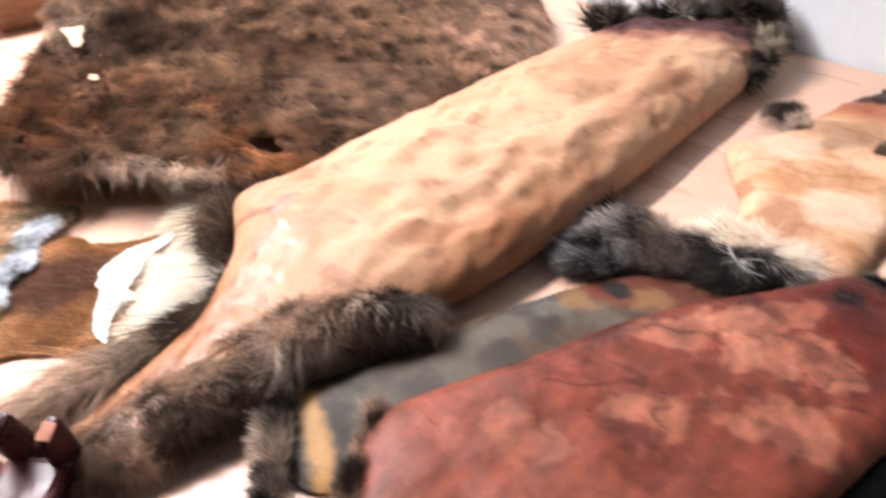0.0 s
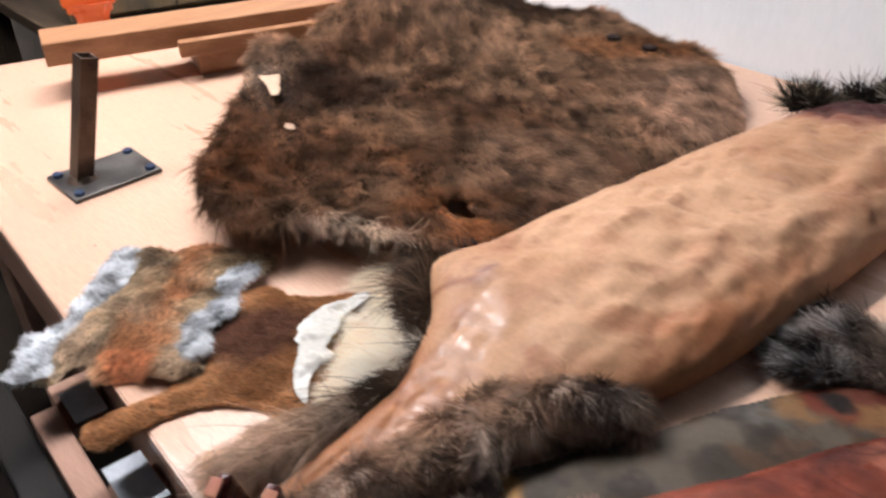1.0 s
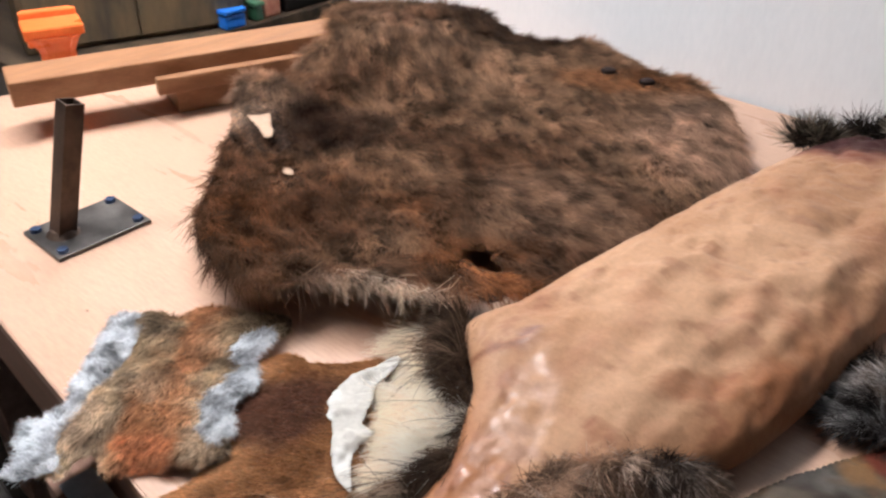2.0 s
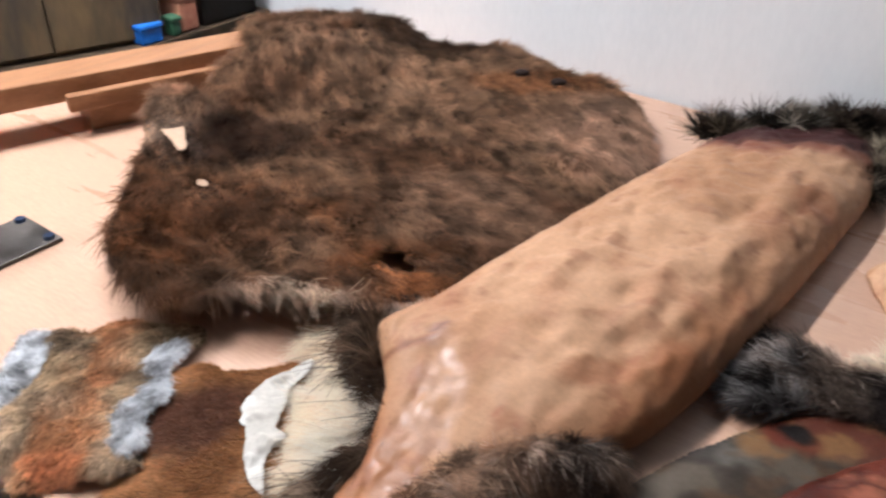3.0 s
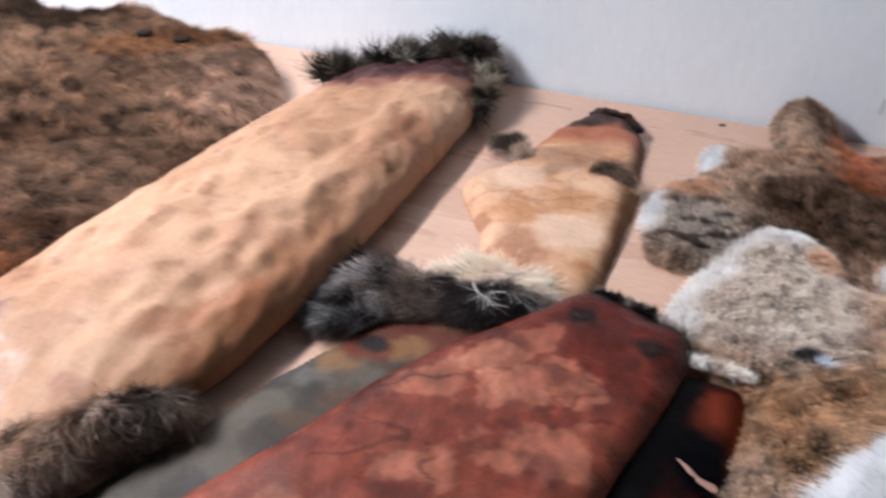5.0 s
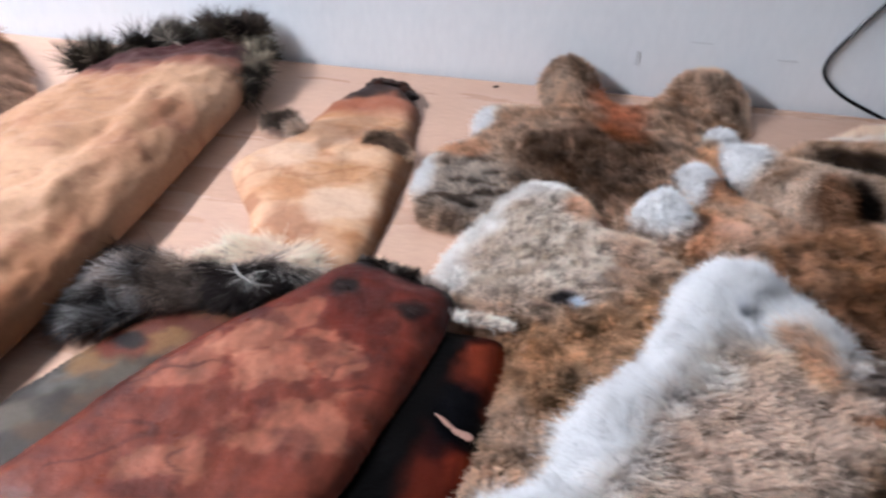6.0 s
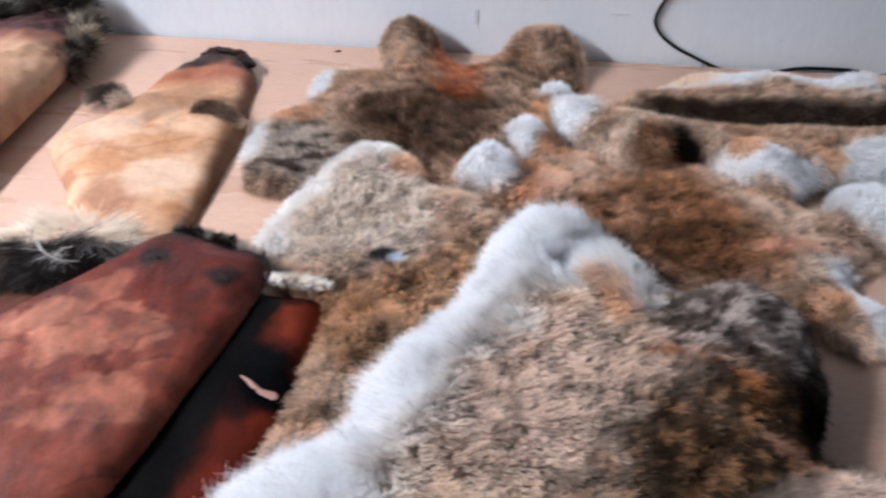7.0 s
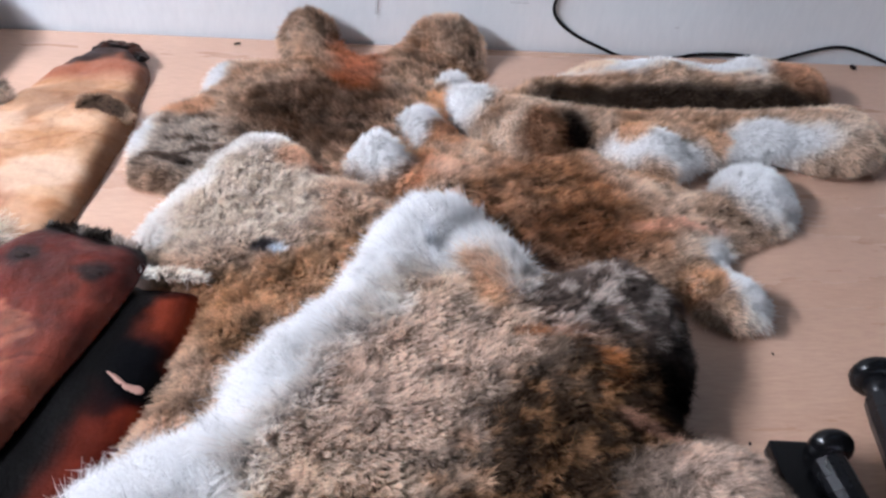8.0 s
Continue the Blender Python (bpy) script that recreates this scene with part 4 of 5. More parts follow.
    fan = [(-0.691, 0.479), (-0.695, 0.446), (-0.659, 0.405), (-0.641, 0.367), (-0.617, 0.334), (-0.591, 0.301), (-0.575, 0.287), (-0.561, 0.305), (-0.553, 0.339), (-0.550, 0.375), (-0.562, 0.401), (-0.594, 0.424), (-0.624, 0.449), (-0.664, 0.491)]
    v5, f5, _ = sheet(fan, 0.003, 0.013, 0.02, 0.006, ripple=(0.005, 0.03, 21), cell=0.004, ragged=(0.006, 0.02))
    flap = raw_mesh("belly_flap", v5, f5, HIDE, pelt, "cream belly fur fanned out on the bench", colours=cream(v5[:, 0], v5[:, 1]))
    fur("belly_fur", v5, f5, HAIR, flap, 9000, 0.030, cream, fan_flow, lay=0.93, wide=0.00032, wild=0.45, droop=0.15, clump=0.014, uneven=0.5, lock=0.7, rootshade=0.95, tipshade=1.2, gain=1.35, locktone=0.1)
    for path, radii, count, hair, flow in (
            ([(-0.681, 0.511, 0.020), (-0.659, 0.487, 0.026), (-0.635, 0.457, 0.026), (-0.611, 0.429, 0.022), (-0.581, 0.411, 0.016)], [0.006, 0.012, 0.013, 0.011, 0.005], 5000, 0.024, fan_flow),
            ([(-0.560, 0.400, 0.014), (-0.548, 0.370, 0.014), (-0.548, 0.336, 0.013), (-0.554, 0.301, 0.012), (-0.558, 0.260, 0.012), (-0.563, 0.213, 0.012), (-0.574, 0.163, 0.011)], [0.004, 0.006, 0.006, 0.008, 0.011, 0.015, 0.012], 7000, 0.024, lambda x, y: (-0.45 + 0 * x, -0.85 + 0 * x))):
        v4, f4 = tube(path, radii, sides=12)
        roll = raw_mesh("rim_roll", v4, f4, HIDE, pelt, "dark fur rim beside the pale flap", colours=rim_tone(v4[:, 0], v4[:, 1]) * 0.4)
        fur("rim_fur", v4, f4, HAIR, roll, count, hair, rim_tone, flow, lay=0.86, wide=0.0004, wild=0.7, droop=0.3, clump=0.014, uneven=0.5, lock=0.85, locktone=0.55, rootshade=0.5)
        fur("guard_hair", v4, f4, HAIR, roll, 420, 0.055, rim_tone, flow, lay=0.94, wide=0.0003, wild=0.5, droop=0.3, clump=0.02, uneven=0.5, lock=0.9)
    return pelt


tan = tan_pelt()


# flat dried pelts, skin side out
def flat_pelt(name, label, outline, z0, thick, tone, mat=None, bumps=(), ripple=(0.002, 0.06, 5), shell=0.008, rim=0.012, cell=0.005, ragged=(0.002, 0.02), lift=None, category="animal pelt", group="cased pelts", skin_label=""):
    p = np.array(outline)
    ob = thing(name, label, category, group, at=(p[:, 0].mean(), p[:, 1].mean(), z0))
    v, q, n = sheet(outline, z0, thick, rim, shell, bumps, ripple, cell, ragged=ragged, lift=lift)
    raw_mesh("skin", v, q, mat or SKIN, ob, skin_label, colours=tone(v[:, 0], v[:, 1]))
    return ob, v, q


BLOTCHES = ((-0.165, 0.575, 0.036, 1.2, 0.9), (-0.083, 0.665, 0.028, 1.8, 0.9), (-0.112, 0.635, 0.02, 1.4, 0.6), (-0.046, 0.622, 0.03, 1.3, 0.8), (-0.015, 0.603, 0.024, 1.0, 0.2), (-0.035, 0.53, 0.036, 1.2, 0.5), (-0.09, 0.60, 0.022, 1.3, 1.2), (-0.14, 0.47, 0.03, 1.3, 0.5), (-0.21, 0.40, 0.03, 1.5, 0.9))


def veins(x, y, scale, seed, width=0.05):
    """Thin wandering lines."""
    return step(width, width * 0.25, np.abs(fbm(x, y, scale, seed, 3)))


def red_tone(x, y, z=None):
    x, y = x - 0.006, y + 0.014
    c = blend((0.20, 0.045, 0.026), (0.27, 0.082, 0.050), step(-0.25, 0.3, fbm(x, y, 0.09, 111)))
    c = blend(c, (0.30, 0.11, 0.068), 0.5 * step(0.0, 0.4, fbm(x, y, 0.035, 112)))
    c = blend(c, (0.34, 0.15, 0.108), 0.42 * step(0.68, 0.56, y + 0.25 * x + 0.03 * fbm(x, y, 0.05, 129)))
    for bx, by, r, sx, turn in BLOTCHES:
        c = blend(c, (0.62, 0.385, 0.28), 0.42 * step(0.0, 0.9, spot(x, y, bx, by, r * 1.2, 113, rough=1.1, sx=sx, sy=0.75, turn=turn)))
    c = blend(c, (0.085, 0.018, 0.02), 0.5 * step(0.10, 0.5, fbm(x * 0.7 + y, y - x * 0.7, 0.05, 117)))
    c = blend(c, (0.075, 0.016, 0.016), 0.55 * veins(x * 0.8 + y * 0.5, y - x * 0.3, 0.10, 116, 0.035) * step(-0.1, 0.3, fbm(x, y, 0.08, 118)))
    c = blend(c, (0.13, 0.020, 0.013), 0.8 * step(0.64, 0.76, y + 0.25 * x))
    c = blend(c, (0.24, 0.10, 0.085), 0.6 * spot(x, y, 0.035, 0.742, 0.026, 114, sx=1.5, sy=0.45, turn=-0.3))
    c = blend(c, (0.012, 0.006, 0.006), 0.85 * np.maximum(spot(x, y, -0.034, 0.728, 0.017, 120, sx=1.3), spot(x, y, 0.043, 0.701, 0.017, 115, sx=1.3)))
    c = blend(c, (0.40, 0.19, 0.14), 0.55 * spot(x, y, -0.22, 0.30, 0.14, 127))
    c = c * (1 + 0.45 * fbm(x * 1.3, y * 0.8, 0.018, 128, 3))[:, None].clip(0.5, 1.6)
    c = c * np.array((0.62, 0.46, 0.40))
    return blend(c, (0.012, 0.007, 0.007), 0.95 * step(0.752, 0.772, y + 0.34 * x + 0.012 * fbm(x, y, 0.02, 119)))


def dark_red_tone(x, y, z=None):
    x, y = x - 0.001, y + 0.009
    c = blend((0.045, 0.007, 0.005), (0.20, 0.034, 0.016), step(-0.15, 0.35, fbm(x, y, 0.04, 121)))
    c = blend(c, (0.20, 0.040, 0.018), 0.8 * spot(x, y, 0.110, 0.660, 0.045, 122, sy=1.3, rough=1.0))
    c = blend(c, (0.11, 0.020, 0.010), 0.75 * spot(x, y, 0.085, 0.475, 0.05, 126, sy=1.5, turn=-0.3, rough=0.6))
    edge = x - 0.147 + 0.19 * np.maximum(0.63 - y, 0)
    c = blend(c, (0.26, 0.055, 0.02), 0.7 * step(-0.014, -0.006, edge + 0.006 * fbm(x, y, 0.03, 125)))
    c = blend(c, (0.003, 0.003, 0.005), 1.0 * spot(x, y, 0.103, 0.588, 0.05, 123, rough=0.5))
    # black strip along the red pelt: its cast shadow, painted in
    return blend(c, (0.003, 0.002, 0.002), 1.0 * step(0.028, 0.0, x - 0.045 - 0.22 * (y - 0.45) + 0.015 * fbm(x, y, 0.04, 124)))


def grey_tone(x, y, z=None):
    c = blend((0.060, 0.045, 0.032), (0.135, 0.110, 0.084), step(-0.3, 0.3, fbm(x * 0.8 + y, y * 0.5 - x * 0.8, 0.05, 131)))
    c = blend(c, (0.17, 0.165, 0.15), 0.6 * spot(x, y, -0.285, 0.585, 0.035, 130, sx=1.4, turn=0.9, rough=0.6))
    c = blend(c, (0.14, 0.075, 0.035), 0.5 * step(0.1, 0.4, fbm(x, y, 0.03, 132)))
    c = blend(c, (0.032, 0.022, 0.020), 0.6 * step(0.1, 0.4, fbm(x, y, 0.05, 133)))
    broken = 0.35 + 0.65 * step(-0.15, 0.2, fbm(x, y, 0.016, 134, 3))
    c = blend(c, (0.15, 0.040, 0.022), 0.9 * spot(x, y, -0.175, 0.682, 0.075, 137, sx=1.4, sy=0.8, turn=0.55, rough=0.5))
    c = blend(c, (0.26, 0.145, 0.06), 0.85 * broken * np.maximum.reduce([spot(x, y, -0.245, 0.613, 0.030, 135, sx=1.3, turn=0.8, rough=0.6), spot(x, y, -0.205, 0.632, 0.022, 136, sx=1.5, turn=0.5, rough=0.6), spot(x, y, -0.16, 0.698, 0.026, 139, rough=0.7), spot(x, y, -0.118, 0.712, 0.030, 140, sx=1.4, rough=0.6)]))
    c = blend(c, (0.45, 0.25, 0.09), 0.85 * step(0.012, 0.0, np.abs((x + 0.385) * 0.55 + (y - 0.325) * 0.83 + 0.012 * fbm(x, y, 0.03, 142)) - 0.005))
    c = blend(c, (0.17, 0.030, 0.014), 0.8 * spot(x, y, -0.236, 0.628, 0.022, 143, rough=0.4, sx=1.3))
    c = c * 0.8
    return blend(c, (0.005, 0.004, 0.004), 0.95 * spot(x, y, -0.232, 0.634, 0.016, 141, rough=0.35, sx=1.3))


def yellow_tone(x, y, z=None):
    c = blend((0.43, 0.235, 0.12), (0.54, 0.345, 0.215), step(-0.2, 0.3, fbm(x, y, 0.07, 151)))
    c = blend(c, (0.36, 0.155, 0.06), 0.65 * step(-0.05, 0.45, fbm(x, y * 1.3, 0.06, 153)))
    c = blend(c, (0.58, 0.395, 0.275), 0.5 * step(0.0, 0.35, fbm(x * 0.7, y * 1.2, 0.05, 159)))
    c = blend(c, (0.26, 0.10, 0.045), 0.6 * np.maximum(spot(x, y, -0.125, 0.855, 0.045, 160, rough=0.6), spot(x, y, -0.19, 0.90, 0.02, 149, rough=0.6)))
    c = blend(c, (0.30, 0.12, 0.05), 0.45 * step(0.008, 0.0, np.abs(y - 0.985 - 0.25 * (x + 0.1) + 0.04 * fbm(x, y, 0.06, 147))))
    # grey-brown band paints the shading of a ridge
    c = blend(c, (0.24, 0.145, 0.095), 0.6 * step(0.022, 0.004, np.abs(y - 1.065 - 0.55 * (x + 0.12) + 0.03 * fbm(x, y, 0.05, 148))) * step(-0.2, -0.14, x))
    c = blend(c, (0.64, 0.47, 0.35), 0.6 * np.maximum(spot(x, y, -0.17, 1.01, 0.045, 145, rough=0.6), spot(x, y, -0.07, 0.90, 0.04, 146, rough=0.6, sx=1.4)))
    c = blend(c, (0.22, 0.095, 0.045), 0.28 * veins(x * 1.5, y * 0.7, 0.09, 154, 0.04))
    c = blend(c, (0.25, 0.14, 0.08), 0.55 * spot(x, y, -0.12, 1.115, 0.09, 155, sy=0.4, turn=0.5))
    c = blend(c, (0.30, 0.10, 0.055), 0.85 * step(1.15, 1.20, y - 0.1 * x + 0.02 * fbm(x, y, 0.05, 156)))
    c = blend(c, (0.025, 0.012, 0.010), 0.95 * step(1.225, 1.255, y - 0.15 * x + 0.025 * fbm(x, y, 0.035, 157)))
    return blend(c, (0.17, 0.068, 0.022), 0.85 * step(-0.035, -0.015, x + 0.008 * fbm(x, y, 0.05, 158)))


yellow, yv, yq = flat_pelt("small_cased_pelt", "small yellowish dried pelt with dark fur tufts", [(-0.19, 1.09), (-0.222, 1.04), (-0.240, 0.985), (-0.212, 0.93), (-0.186, 0.885), (-0.158, 0.82), (-0.085, 0.775), (-0.03, 0.79), (-0.015, 0.86), (-0.008, 0.95), (0.0, 1.04), (-0.008, 1.13), (-0.012, 1.215), (-0.045, 1.285), (-0.085, 1.305), (-0.125, 1.27), (-0.16, 1.19)], 0.001, 0.022, yellow_tone, ripple=(0.005, 0.05, 5), cell=0.0034, skin_label="yellowish dried skin")
grey, gv, gq = flat_pelt("grey_cased_pelt", "greyish dried pelt with orange and red stains", [(-0.405, 0.325), (-0.385, 0.385), (-0.345, 0.46), (-0.312, 0.54), (-0.272, 0.615), (-0.238, 0.668), (-0.20, 0.70), (-0.12, 0.735), (-0.05, 0.70), (-0.09, 0.58), (-0.18, 0.42), (-0.27, 0.30), (-0.34, 0.26)], 0.001, 0.010, grey_tone, cell=0.0034, skin_label="grey dried skin")
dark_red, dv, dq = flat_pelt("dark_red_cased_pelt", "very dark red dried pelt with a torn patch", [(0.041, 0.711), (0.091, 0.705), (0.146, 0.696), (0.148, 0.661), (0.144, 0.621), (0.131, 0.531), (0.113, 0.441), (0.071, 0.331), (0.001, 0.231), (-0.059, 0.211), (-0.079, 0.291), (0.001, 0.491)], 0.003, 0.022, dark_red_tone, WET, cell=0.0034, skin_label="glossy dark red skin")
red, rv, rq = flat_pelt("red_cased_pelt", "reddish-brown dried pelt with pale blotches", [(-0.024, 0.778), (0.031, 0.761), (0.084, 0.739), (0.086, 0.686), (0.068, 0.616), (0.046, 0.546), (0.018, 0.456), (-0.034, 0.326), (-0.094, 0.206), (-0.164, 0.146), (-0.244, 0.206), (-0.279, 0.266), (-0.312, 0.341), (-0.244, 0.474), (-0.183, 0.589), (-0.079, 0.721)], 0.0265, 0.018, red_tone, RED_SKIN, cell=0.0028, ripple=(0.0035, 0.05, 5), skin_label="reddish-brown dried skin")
for x, y in ((-0.028, 0.714), (0.049, 0.687)):
    bm = bmesh.new()
    bmesh.ops.create_uvsphere(bm, u_segments=14, v_segments=8, radius=0.008, matrix=pose(x, y, 0.0435, 0, 0, -20) @ Matrix.Diagonal((1.2, 0.6, 0.35, 1)))
    part("eye_hole", bm, SCAB_AND_SHADE, red, smooth=True)
tv, tq, tn = sheet([(0.087, 0.569), (0.098, 0.563), (0.109, 0.553), (0.122, 0.549), (0.125, 0.543), (0.117, 0.542), (0.105, 0.548), (0.093, 0.561)], 0.0255, 0.005, 0.004, 0.002, ripple=(0.003, 0.015, 19), cell=0.0025, ragged=(0.003, 0.01))
raw_mesh("torn_flap", tv, tq, SKIN, dark_red, "pale torn edge", colours=np.tile((0.34, 0.20, 0.155), (len(tv), 1)))


def tuft(parent, name, points, r, count, length, tone, way, lay=0.6, **more):
    v, f = tube(points, [r * k for k in np.linspace(0.7, 1.0, len(points) // 2).tolist() + np.linspace(1.0, 0.5, len(points) - len(points) // 2).tolist()], sides=10)
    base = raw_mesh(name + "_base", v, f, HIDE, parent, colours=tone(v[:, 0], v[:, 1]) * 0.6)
    fur(name, v, f, HAIR, base, count, length, tone, flow_to(*way), lay=lay, **more)


def plain_tone(a, b, seed, scale=0.03):
    return lambda x, y, z=None: blend(a, b, step(-0.25, 0.3, fbm(x, y, scale, seed)))


PALE = plain_tone((0.50, 0.43, 0.37), (0.74, 0.68, 0.62), 165)
tuft(yellow, "ear_tuft", [(-0.225, 1.115, 0.016), (-0.195, 1.105, 0.02), (-0.17, 1.085, 0.016)], 0.010, 1500, 0.016, plain_tone((0.10, 0.078, 0.062), (0.34, 0.28, 0.23), 167), (-0.3, -0.6), wild=0.8, lay=0.8)
tuft(yellow, "ear_tuft", [(-0.072, 1.076, 0.016), (-0.042, 1.074, 0.019), (-0.010, 1.058, 0.012)], 0.014, 2200, 0.012, plain_tone((0.12, 0.082, 0.058), (0.34, 0.26, 0.19), 168), (0.3, -0.6), wild=0.8, lay=0.85)
nv, nq, nn = sheet([(-0.108, 1.268), (-0.10, 1.302), (-0.078, 1.312), (-0.055, 1.30), (-0.035, 1.283), (-0.018, 1.24), (-0.03, 1.232), (-0.06, 1.245), (-0.085, 1.25)], 0.013, 0.010, 0.010, 0.006, ripple=(0.008, 0.022, 29), cell=0.003, ragged=(0.007, 0.02))
raw_mesh("nose_scab", nv, nq, WET, yellow, "dark dried nose end", colours=plain_tone((0.010, 0.006, 0.005), (0.06, 0.026, 0.018), 161)(nv[:, 0], nv[:, 1]))
for points, r, count, hair, tones, way in (
        ([(-0.545, 1.175, 0.040), (-0.525, 1.195, 0.048), (-0.500, 1.215, 0.052)], 0.008, 900, 0.030, ((0.03, 0.024, 0.018), (0.20, 0.165, 0.125)), (-0.7, 0.5)),
        ([(-0.440, 1.270, 0.056), (-0.420, 1.280, 0.062), (-0.400, 1.290, 0.056)], 0.008, 900, 0.022, ((0.06, 0.052, 0.042), (0.28, 0.25, 0.21)), (-0.2, 0.7)),
        ([(-0.345, 1.335, 0.056), (-0.325, 1.345, 0.068), (-0.310, 1.338, 0.058)], 0.010, 1300, 0.019, ((0.012, 0.009, 0.008), (0.07, 0.055, 0.045)), (0.3, 0.5)),
        ([(-0.300, 1.31, 0.044), (-0.285, 1.285, 0.046), (-0.280, 1.255, 0.036)], 0.009, 900, 0.019, ((0.05, 0.042, 0.032), (0.30, 0.26, 0.20)), (0.8, 0.2)),
        ([(-0.290, 1.255, 0.034), (-0.284, 1.21, 0.028), (-0.284, 1.165, 0.018)], 0.012, 1600, 0.017, ((0.018, 0.014, 0.011), (0.16, 0.135, 0.105)), (0.7, -0.4))):
    tuft(tan, "end_tuft", points, r, count, hair, plain_tone(*tones, 176, 0.012), way, wild=1.7, lay=0.5, lock=0.7, locktone=0.7, clump=0.007, wide=0.0006, uneven=0.7)
tuft(red, "nose_fur", [(-0.022, 0.774, 0.034), (0.032, 0.758, 0.034), (0.080, 0.737, 0.032)], 0.0045, 700, 0.008, plain_tone((0.02, 0.015, 0.012), (0.30, 0.26, 0.23), 169, 0.02), (0.35, 0.9), wild=0.6, lay=0.7)
tuft(dark_red, "nose_fur", [(0.086, 0.709, 0.022), (0.121, 0.707, 0.025), (0.151, 0.701, 0.023)], 0.0045, 420, 0.009, PALE, (0.6, 0.5), wild=0.6, lay=0.7)
tuft(red, "hind_fringe", [(-0.316, 0.346, 0.028), (-0.294, 0.296, 0.030), (-0.264, 0.241, 0.030), (-0.224, 0.191, 0.028)], 0.005, 1600, 0.013, plain_tone((0.04, 0.025, 0.02), (0.22, 0.15, 0.11), 171), (-0.9, 0.2), wild=0.5)
tuft(grey, "hind_fringe", [(-0.415, 0.335, 0.012), (-0.395, 0.30, 0.014), (-0.36, 0.26, 0.014), (-0.33, 0.22, 0.012)], 0.006, 1800, 0.018, plain_tone((0.03, 0.022, 0.02), (0.26, 0.21, 0.17), 173), (-0.9, -0.4), wild=0.6)

# a strip of black fur between the pelts
strip = thing("black_fur_strip", "strip of blackish fur with silver guard hairs", "fur scrap", at=(-0.2, 0.73, 0.0))
sv, sq, sn = sheet([(-0.310, 0.655), (-0.325, 0.706), (-0.315, 0.743), (-0.261, 0.768), (-0.223, 0.755), (-0.196, 0.781), (-0.163, 0.806), (-0.123, 0.805), (-0.073, 0.771), (-0.095, 0.732), (-0.134, 0.700), (-0.165, 0.702), (-0.197, 0.694), (-0.239, 0.672), (-0.266, 0.640), (-0.290, 0.640)], 0.012, 0.009, 0.02, 0.010, ripple=(0.006, 0.04, 9), cell=0.005, ragged=(0.006, 0.03), bumps=((-0.115, 0.742, 0.03, 0.012), (-0.27, 0.70, 0.04, 0.006)))


def strip_tone(x, y, z=None):
    c = blend((0.034, 0.027, 0.025), (0.155, 0.120, 0.098), 0.9 * step(-0.05, 0.4, fbm(x, y, 0.05, 178)))
    streak = step(-0.05, 0.3, fbm(x * 0.5 + y * 0.8, y * 2.2 - x * 1.5, 0.020, 175))
    c = blend(c, (0.36, 0.345, 0.335), 0.7 * streak * spot(x, y, -0.285, 0.685, 0.06, 174, sx=1.3))
    c = blend(c, (0.010, 0.008, 0.008), 0.9 * spot(x, y, -0.285, 0.745, 0.04, 172, sx=1.5, sy=0.6, turn=0.4))
    c = blend(c, (0.16, 0.12, 0.095), 0.7 * spot(x, y, -0.205, 0.715, 0.04, 170))
    c = blend(c, (0.55, 0.51, 0.46), 0.8 * streak * spot(x, y, -0.115, 0.735, 0.035, 169))
    return blend(c, (0.60, 0.50, 0.42), 0.9 * step(0.738, 0.765, y - 0.10 * (x + 0.2) + 0.010 * fbm(x, y, 0.03, 177)) * step(-0.23, -0.205, x))


raw_mesh("hide", sv, sq, HIDE, strip, colours=strip_tone(sv[:, 0], sv[:, 1]))
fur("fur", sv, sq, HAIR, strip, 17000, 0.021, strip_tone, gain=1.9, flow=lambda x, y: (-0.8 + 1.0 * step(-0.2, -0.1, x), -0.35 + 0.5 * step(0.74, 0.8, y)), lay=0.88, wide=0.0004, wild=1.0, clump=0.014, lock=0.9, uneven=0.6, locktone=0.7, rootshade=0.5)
ev, ef = tube([(-0.152, 0.742, 0.036), (-0.150, 0.730, 0.042), (-0.140, 0.718, 0.040), (-0.122, 0.712, 0.036), (-0.105, 0.714, 0.034)], [0.0008, 0.002, 0.0014, 0.001, 0.0006], [0.001, 0.003, 0.002, 0.001, 0.0006], sides=8)
raw_mesh("pale_skin_edge", ev, ef, SKIN, strip, "curled pale edge of skin", colours=np.tile((0.30, 0.28, 0.26), (len(ev), 1)))


# ---- small pelts at the left ----
def squirrel_tone(x, y, z=None):
    c = blend((0.20, 0.155, 0.105), (0.30, 0.240, 0.170), step(-0.25, 0.3, fbm(x, y, 0.05, 181)))
    c = blend(c, (0.10, 0.075, 0.058), 0.5 * step(0.05, 0.35, fbm(x, y, 0.035, 182)))
    off = np.abs((x + 0.904) * 0.70 + (y - 0.345) * 0.60 * 0.9 + 0.025 * fbm(x, y, 0.06, 183))
    c = blend(c, (0.26, 0.128, 0.062), 0.75 * step(0.042, 0.002, off + 0.02 * fbm(x, y, 0.025, 186)))
    c = blend(c, (0.36, 0.29, 0.22), 0.6 * spot(x, y, -0.745, 0.235, 0.04, 187, sx=0.7, sy=1.6, turn=0.7))
    c = blend(c, (0.33, 0.26, 0.20), 0.6 * spot(x, y, -0.865, 0.15, 0.05, 188))
    return blend(c, (0.26, 0.11, 0.055), 0.6 * spot(x, y, -0.760, 0.170, 0.035, 184))


